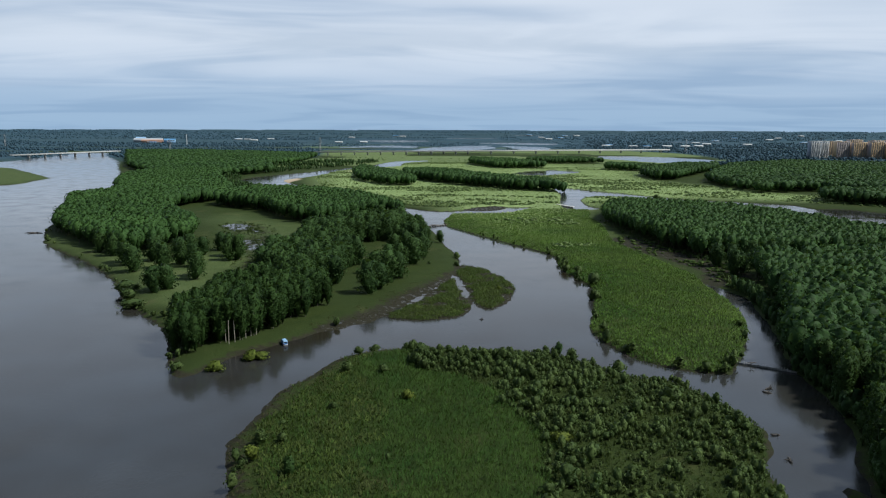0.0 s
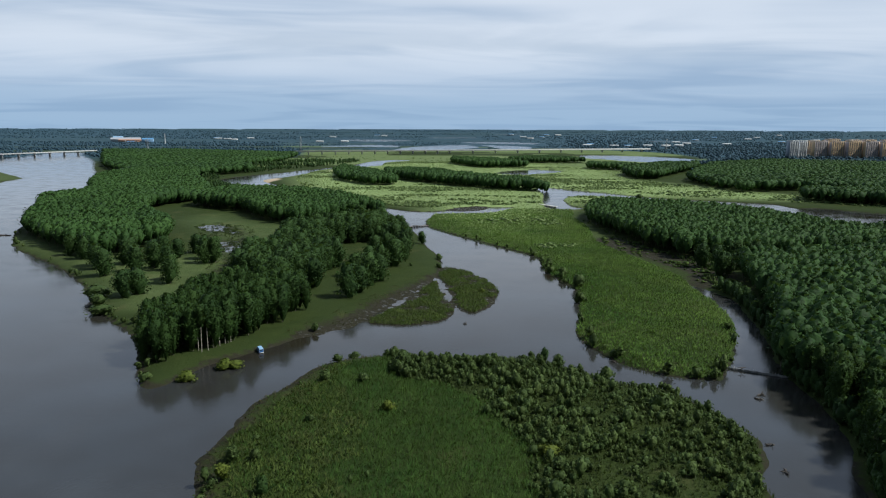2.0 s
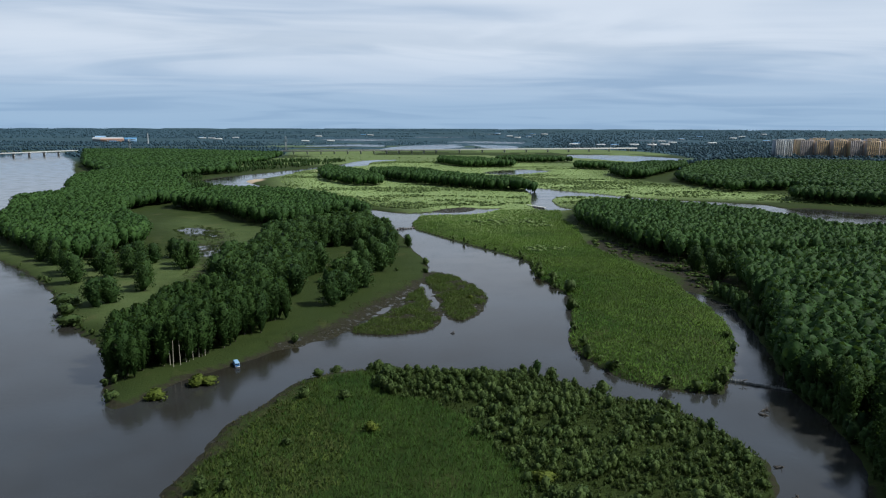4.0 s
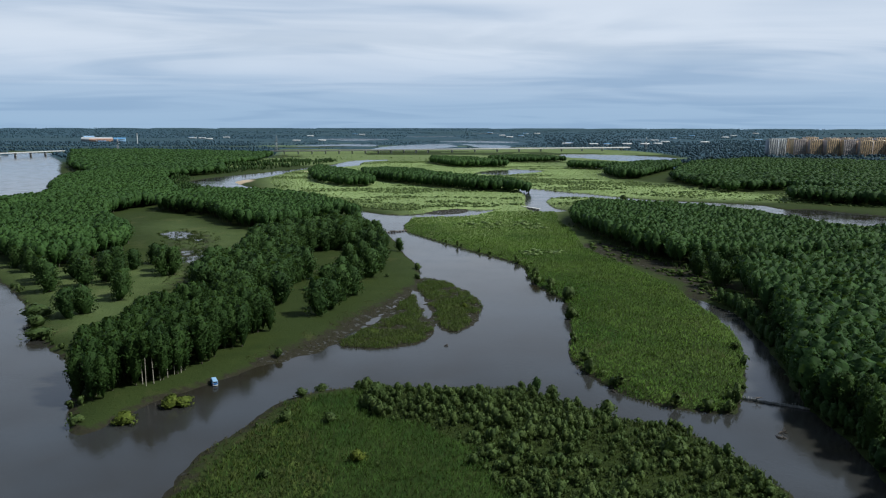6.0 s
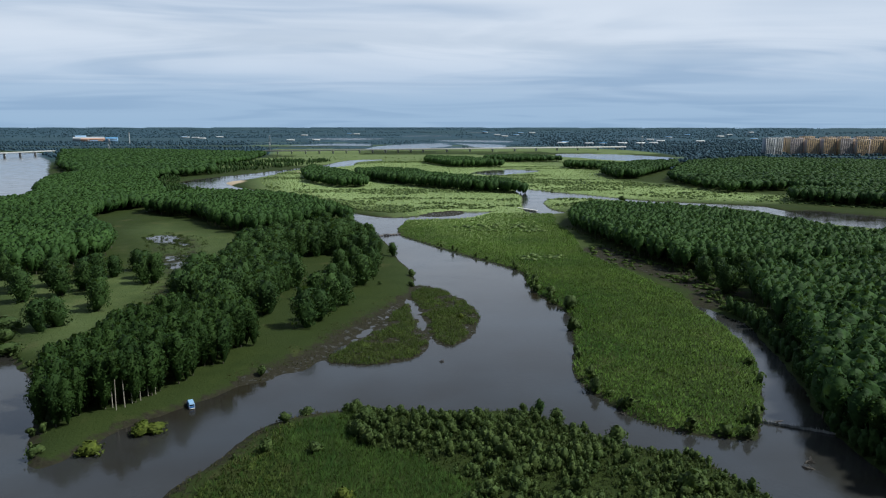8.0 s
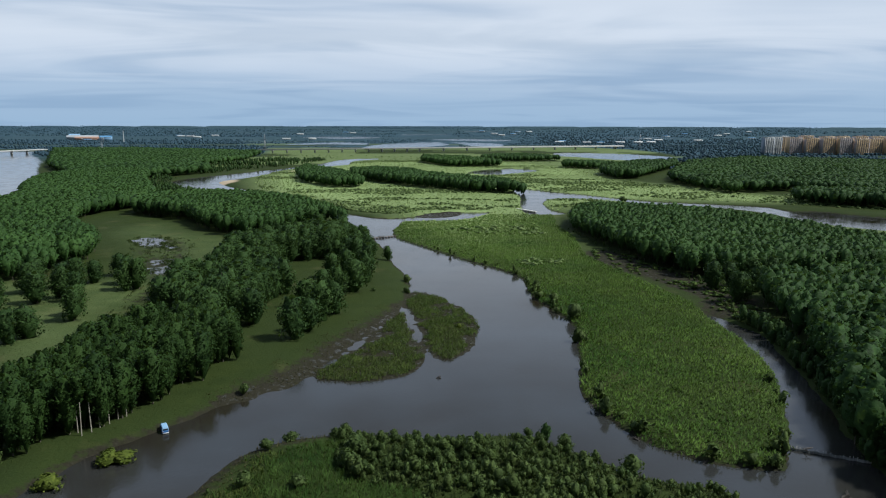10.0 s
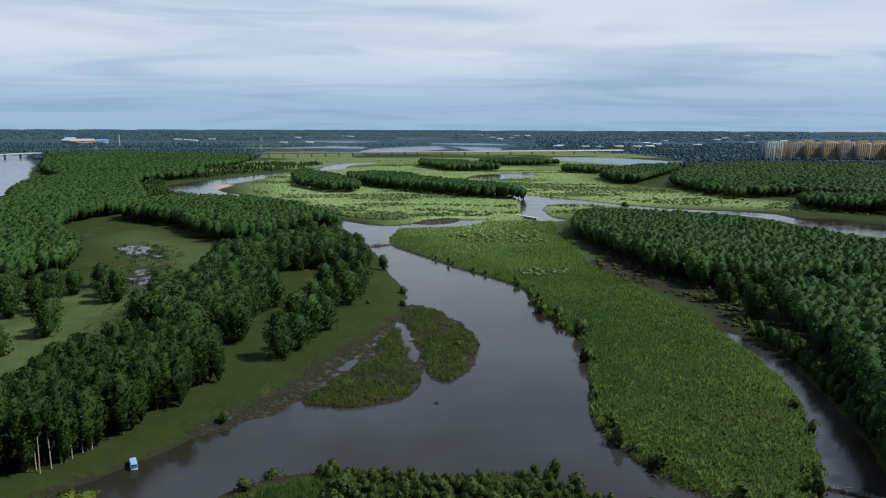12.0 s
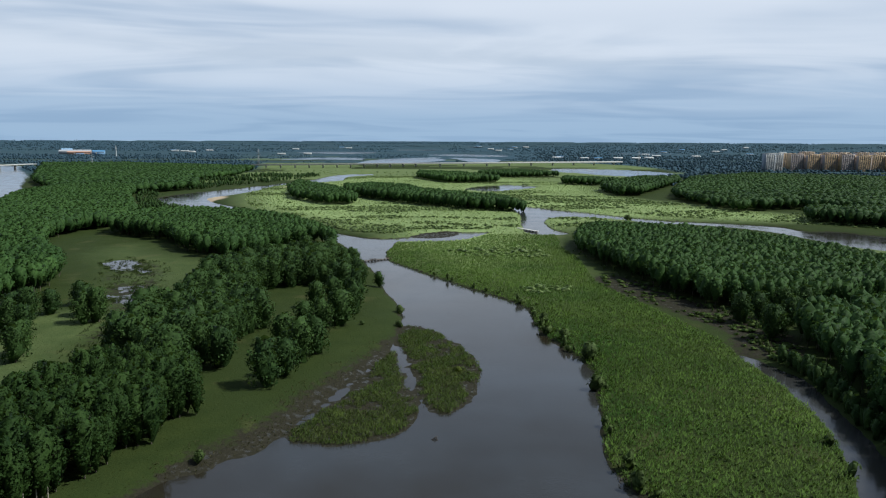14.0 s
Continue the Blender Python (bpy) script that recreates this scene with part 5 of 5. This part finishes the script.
def long_bridge(name, a, b, spans, height, width, label, deck_t=1.6, stout=2.0):
    a, b = np.array(a, float), np.array(b, float)
    d = b - a
    length, yaw = float(np.hypot(*d)), math.degrees(math.atan2(d[1], d[0]))
    br = new(name)
    part("deck", *block(length / 2, 0, height - deck_t / 2, length, width, deck_t), CONCRETE, br, "pale concrete deck")
    for s in (-1, 1):
        part("parapet", *block(length / 2, s * (width / 2 - 0.25), height + 0.55, length, 0.4, 1.1), CONCRETE, br)
    x = 0.0
    for step in spans:
        x += step
        if x > length - 3:
            break
        pier = part("pier", *block(x, 0, height / 2 - 1.4, stout, width * 0.5, height - 1.2, 0.92), CONCRETE, br)
        part("cap", *block(x, 0, height - deck_t - 0.6, stout + 0.3, width * 0.92, 1.2, 1.15), CONCRETE, pier)
    br.matrix_basis = pose(a[0], a[1], 0, 0, 0, yaw)
    return tagged(br, label, "bridge")


def build_pylon(x, y, h, yaw):
    t = new("pylon")
    z = float(ground_z([(x, y)])[0])
    k = 0.13 * h
    for sx in (-1, 1):
        for sy in (-1, 1):
            part("leg", *fused([bar((sx * k / 2, sy * k / 2, 0), (sx * 1.0, sy * 1.0, h * 0.62), 0.22), bar((sx * 1.0, sy * 1.0, h * 0.62), (sx * 0.3, sy * 0.3, h), 0.18)]), STEEL, t)
    for i in range(7):
        z0, z1 = h * 0.62 * i / 7, h * 0.62 * (i + 1) / 7
        w0, w1 = k / 2 + (1 - k / 2) * i / 7, k / 2 + (1 - k / 2) * (i + 1) / 7
        part("brace", *fused([bar((-w0, -w0, z0), (w1, -w1, z1), 0.09), bar((w0, -w0, z0), (-w1, -w1, z1), 0.09), bar((-w0, w0, z0), (w1, w1, z1), 0.09), bar((w0, w0, z0), (-w1, w1, z1), 0.09)]), STEEL, t)
    for f, w in ((0.66, 6.5), (0.78, 5.2), (0.90, 4.0)):
        part("cross_arm", *fused([bar((-w, 0, h * f), (w, 0, h * f), 0.16), bar((-w, 0, h * f), (0, 0, h * (f + 0.06)), 0.1), bar((w, 0, h * f), (0, 0, h * (f + 0.06)), 0.1)]), STEEL, t)
    t.matrix_basis = pose(x, y, z, 0, 0, yaw)
    tagged(t, "tall grey lattice power pylon on the plain", "pylon", "pylons")


def build_tower(w, depth, h, wall, trim, label):
    """A slab of flats: piers, recessed window bays with floor bands, stair head on the roof."""
    b = new("apartment_block")
    part("wall", *block(0, 0, h / 2, w, depth, h), wall, b)
    bays = max(3, int(w / 6))
    for i in range(bays):
        x = -w / 2 + w * (i + 0.5) / bays
        bay = part("window_bay", *fused([block(x, -depth / 2 - 0.15, 3.0 * f + 2.0, w / bays * 0.5, 0.5, 1.7) for f in range(int(h / 3))]), TOWERGLASS, b, "column of grey-blue windows")
        tagged(bay, kind="stuff")
        tagged(part("balcony", *fused([block(x, -depth / 2 - 0.5, 3.0 * f + 0.65, w / bays * 0.56, 1.0, 0.9) for f in range(int(h / 3))]), trim, bay), kind="stuff")
        part("pier", *block(-w / 2 + w * i / bays, -depth / 2 - 0.4, h / 2, 0.9, 0.9, h), trim, b)
    part("parapet", *block(0, 0, h + 0.5, w + 0.6, depth + 0.6, 1.0), trim, b)
    part("stair_head", *block(-w * 0.2, 0, h + 1.6, w * 0.16, depth * 0.5, 1.6), wall, b)
    part("stair_head", *block(w * 0.25, 0, h + 1.5, w * 0.12, depth * 0.5, 1.4), wall, b)
    return tagged(b, label, "apartment block", "towers of the new district")


def build_city():
    x = 934.0
    grey = build_tower(26, 16, 44, GREYRENDER, WHITEPAINT, "grey and white apartment tower at the town's edge")
    grey.matrix_basis = pose(x, 1770, 0, 0, 0, 8)
    copy_thing(grey, pose(x + 31, 1790, 0, 0, 0, 8))
    ochre = build_tower(36, 16, 43, OCHRE, BUFF, "ochre apartment slab in a long row")
    buff = build_tower(36, 16, 42, BUFF, OCHRE, "buff apartment slab in a long row")
    ochre.matrix_basis = pose(x + 66, 1765, 0, 0, 0, 6)
    buff.matrix_basis = pose(x + 106, 1760, 0, 0, 0, 6)
    rng = random.Random(8)
    for i in range(2, 12):
        copy_thing(ochre if i % 3 == 0 else buff, pose(x + 66 + 40 * i, 1765 - 4 * i + rng.uniform(-6, 6), rng.uniform(-2, 1), 0, 0, 6))
    for i in range(8):
        copy_thing(buff, pose(x + 120 + 52 * i, 1900 + rng.uniform(-20, 30), rng.uniform(-1, 4), 0, 0, 4))


def build_shed(w, d, h, wall, roof, label):
    s = new("shed")
    part("wall", *block(0, 0, h / 2, w, d, h), wall, s)
    part("roof", *loft([[(-w / 2 - 0.5, -d / 2 - 0.5, h), (-w / 2 - 0.5, 0, h + d * 0.12), (-w / 2 - 0.5, d / 2 + 0.5, h), (-w / 2 - 0.5, 0, h - 0.1)],
                        [(w / 2 + 0.5, -d / 2 - 0.5, h), (w / 2 + 0.5, 0, h + d * 0.12), (w / 2 + 0.5, d / 2 + 0.5, h), (w / 2 + 0.5, 0, h - 0.1)]]), roof, s)
    part("door", *block(-w * 0.2, -d / 2 - 0.1, h * 0.35, 5, 0.3, h * 0.7), STEEL, s)
    part("window_band", *block(w * 0.15, -d / 2 - 0.1, h * 0.75, w * 0.6, 0.3, h * 0.14), DARKGLASS, s)
    return tagged(s, label, "shed")


def build_far_buildings():
    for (x, y), w, d, h, wall, roof, label in (((-1330, 3175), 120, 50, 13, DULLWALL, DULLWALL, "long pale grey factory hall on the plain"), ((-1292, 3125), 90, 30, 11, ORANGE, ORANGE, "factory hall with a dusky pink front and roof"),
                                               ((-1215, 3128), 46, 40, 14, PALEBLUE, BLUEROOF, "pale blue hall of the factory"), ((-1370, 3190), 40, 40, 19, DULLWALL, PALEBLUE, "pale grey factory head house")):
        s = build_shed(w, d, h, wall, roof, label)
        s.matrix_basis = pose(x, y, float(ground_z([(x, y)])[0]), 0, 0, 18)
    white = build_shed(34, 15, 5, WHITEPAINT, WHITEPAINT, "distant white industrial shed")
    blue = build_shed(30, 15, 5, WHITEPAINT, BLUEROOF, "distant industrial shed with a blue roof")
    tagged(white, group="distant sheds"), tagged(blue, group="distant sheds")
    rng = random.Random(21)
    spots = [(742, 2750), (800, 2760), (880, 2765), (950, 2760), (1012, 2790), (652, 2820), (733, 4242), (800, 4230), (-284, 4190), (1582, 3826), (-1074, 3670), (-945, 3518), (-1000, 3600)]
    spots += [(rng.uniform(300, 2000), rng.uniform(2900, 4300)) for _ in range(16)]
    spots += [(rng.uniform(-1500, -200), rng.uniform(3000, 4300)) for _ in range(7)]
    spots = [p for p in spots if all(inside_by(np.array([p], float), w)[0] < -10 for w in FAR_LAKES)]
    for i, p in enumerate(spots):
        m = pose(p[0], p[1], float(ground_z([p])[0]) + rng.uniform(0, 1), 0, 0, rng.uniform(-25, 25))
        if i < 2:
            (white, blue)[i].matrix_basis = m
        else:
            copy_thing(rng.choice((white, white, blue)), m)
    mast = new("chimney")
    part("shaft", *tube([(0, 0, 0), (0, 0, 22), (0, 0, 44)], [1.9, 1.6, 1.3], 12)[:2], WHITEPAINT, mast)
    part("collar", *tube([(0, 0, 42.5), (0, 0, 42.6), (0, 0, 44.2)], [1.2, 1.8, 1.8], 12)[:2], CONCRETE, mast)
    mast.matrix_basis = pose(-1036, 2841, float(ground_z([(-1036, 2841)])[0]))
    tagged(mast, "slender white factory chimney", "chimney")


def dead_branch(x, y, size, yaw, seed, label="dark dead branch lying in the shallow water"):
    rng = random.Random(seed)
    b = new("dead_branch")
    pts = [(0, 0, -0.2), (size * 0.4, rng.uniform(-0.3, 0.3), 0.25), (size, rng.uniform(-0.5, 0.5), 0.1)]
    part("stem", *fused([bar(pts[0], pts[1], 0.11 * size ** 0.5), bar(pts[1], pts[2], 0.08 * size ** 0.5)]), DEADWOOD, b)
    for k in range(7):
        t = 0.25 + 0.7 * k / 7
        s = rng.choice((-1, 1))
        part("twig", *bar((size * t, 0, 0.2), (size * (t + 0.22), s * size * rng.uniform(0.15, 0.4), rng.uniform(0.0, 0.8)), 0.04 * size ** 0.5), DEADWOOD, b)
    b.matrix_basis = pose(x, y, 0.0, 0, 0, yaw)
    tagged(b, label, "branch", "drifted branches")


def single_shrub(x, y, size, seed, mat, label, spread=1.2):
    lobes = shrub_lobes(np.random.default_rng(seed))
    V, F, Nn = stacked([leaf_cards(lobes, 260, 0.24, np.random.default_rng(seed + 1)), crown_core(lobes, 9, 5)])
    s = mesh_object("shrub", V, F, [mat], normals=Nn)
    s.matrix_basis = pose(x, y, max(float(ground_z([(x, y)])[0]), -0.1), 0, 0, seed * 37) @ Matrix.Diagonal((size * spread, size * spread, size, 1))
    tagged(s, label, "shrub")


def bare_poplar(x, y, h, seed):
    rng = np.random.default_rng(seed)
    t = new("poplar_tree")
    part("trunk", *tube([(0, 0, -0.3), (0.15, 0, h * 0.5), (0.1, 0.1, h * 0.97)], [0.15, 0.11, 0.04], 7)[:2], PALEBARK, t, "pale bare trunk")
    lobes = [(rng.normal() * 0.4, rng.normal() * 0.4, h * f, 1.3, 1.3, 1.4) for f in (0.62, 0.74, 0.86, 0.95)]
    V, F, Nn = stacked([leaf_cards(lobes, 420, 0.34, rng), crown_core(lobes, 8, 6, 0.7)])
    part("crown", V, F, POPLAR_SHADED, t, normals=Nn)
    t.matrix_basis = pose(x, y, float(ground_z([(x, y)])[0]), 0, 0, seed * 50)
    tagged(t, "slender poplar with a pale bare trunk at the wood's edge", "tree", "bare-stemmed poplars")


PALEBARK = plain_mat("pale_bark", (0.30, 0.27, 0.21), (0.43, 0.40, 0.33), 0.85, 2.0)
build_van()
build_footbridge()
build_fish_weir()
build_boardwalk()
long_bridge("viaduct", (-345, 1876), (700, 2182), [36] * 12 + [70] * 12, 11.5, 13, "long pale concrete road viaduct over the wet plain", 2.6, 3.4)
long_bridge("bridge", (-1010, 1640), (-905, 1960), [46] * 8, 9.0, 12, "grey concrete bridge over the broad river", 1.2)
for px, py, ph in ((-739, 1901, 42), (-361, 2061, 46), (745, 2159, 42), (-1545, 2479, 46)):
    build_pylon(px, py, ph, 20)
build_city()
build_far_buildings()
for bx, by, bs, byaw, bseed in ((-286, 491, 12.0, 170, 1), (94, 193, 3.0, 20, 2), (94.8, 190, 2.6, 150, 3), (14.5, 267.5, 1.6, 10, 4), (55.3, 242.5, 1.4, 60, 5), (61.8, 221.8, 1.8, 120, 6), (84, 162.5, 2.4, 200, 7), (80.5, 150.5, 2.8, 240, 8), (72, 209.5, 1.5, 30, 9)):
    dead_branch(bx, by, bs, byaw, bseed)
for sx, sy, ss, sd, sm, sl in ((-60.2, 219.5, 1.15, 3, YELLOWLEAF, "spreading yellow-green shrub standing in the shallows"), (-62.8, 218.6, 0.95, 4, YELLOWLEAF, "spreading yellow-green shrub standing in the shallows"),
                               (-71.3, 208.2, 0.9, 5, YELLOWLEAF, "small yellow-green shrub on the bank"), (-40.4, 257.4, 1.0, 6, SCRUB, "round green shrub at the water's edge"),
                               (-144, 309, 1.9, 7, SCRUB, "wide green shrub hanging over the river"), (-131, 284, 1.6, 8, SCRUB, "wide green shrub hanging over the river"), (-138, 297, 1.3, 9, SCRUB, "wide green shrub hanging over the river"),
                               (38.5, 222.0, 1.5, 10, WILLOW, "tall dark bush above the scrub"), (-18, 202.5, 1.2, 11, SCRUB, "single light green bush among the reeds"), (-8, 211, 1.5, 12, SCRUB, "single light green bush among the reeds"),
                               (-9.7, 180, 1.0, 13, YELLOWLEAF, "yellow-green bush among the reeds"), (67, 300, 1.6, 14, SCRUB, "tall bush on the meadow's shore"), (72.5, 328, 1.9, 15, SCRUB, "tall bush on the meadow's shore"),
                               (70, 352, 1.5, 16, SCRUB, "tall bush on the meadow's shore"), (67, 374, 1.5, 17, SCRUB, "tall bush on the meadow's shore"), (26, 318, 0.8, 18, YELLOWLEAF, "yellow-green bush on the river bar"),
                               (229, 745, 2.2, 19, SCRUB, "round bush on the bank of the north river"), (7.5, 376, 1.1, 20, SCRUB, "round green shrub at the water's edge"), (8, 398, 1.2, 21, SCRUB, "round green shrub at the water's edge"), (-7.5, 376, 0.7, 22, SCRUB, "small green shrub on the grass"),
                               (-29, 203, 1.2, 23, SCRUB, "single light green bush among the reeds"), (-29, 175, 0.8, 24, SCRUB, "single light green bush among the reeds"), (-40, 164, 0.7, 25, SCRUB, "low bush on the island's reedy edge"),
                               (-43, 146, 1.3, 26, YELLOWLEAF, "pale yellow-green bush on the island's shore"), (-43, 154, 1.2, 27, SCRUB, "low bush on the island's reedy edge"), (-33, 139, 1.3, 28, WILLOW, "dark bush among the reeds"),
                               (-23, 227, 1.1, 29, SCRUB, "round green shrub at the water's edge"), (-28, 221, 1.2, 30, SCRUB, "round green shrub at the water's edge"), (-7, 217, 1.5, 31, SCRUB, "tall dark bush above the scrub"),
                               (63, 181, 1.9, 32, SCRUB, "tall pale bush above the scrub"), (55, 207, 1.5, 33, SCRUB, "round bush in the island's scrub"), (28, 155, 1.4, 34, YELLOWLEAF, "yellow-green bush in the island's scrub"),
                               (29, 148, 1.3, 35, SCRUB, "round bush in the island's scrub")):
    single_shrub(sx, sy, ss, sd, sm, sl, 2.1 if sy < 320 and sx < -55 else 0.8 if sm is WILLOW else 1.2)
for i, (tx, ty) in enumerate(((-75, 231.5), (-72, 232), (-71, 234.5), (-69.5, 236.5), (-68.5, 239.5), (-73.5, 230), (-67, 241))):
    bare_poplar(tx, ty, 13.5 + (i % 3), 60 + i)
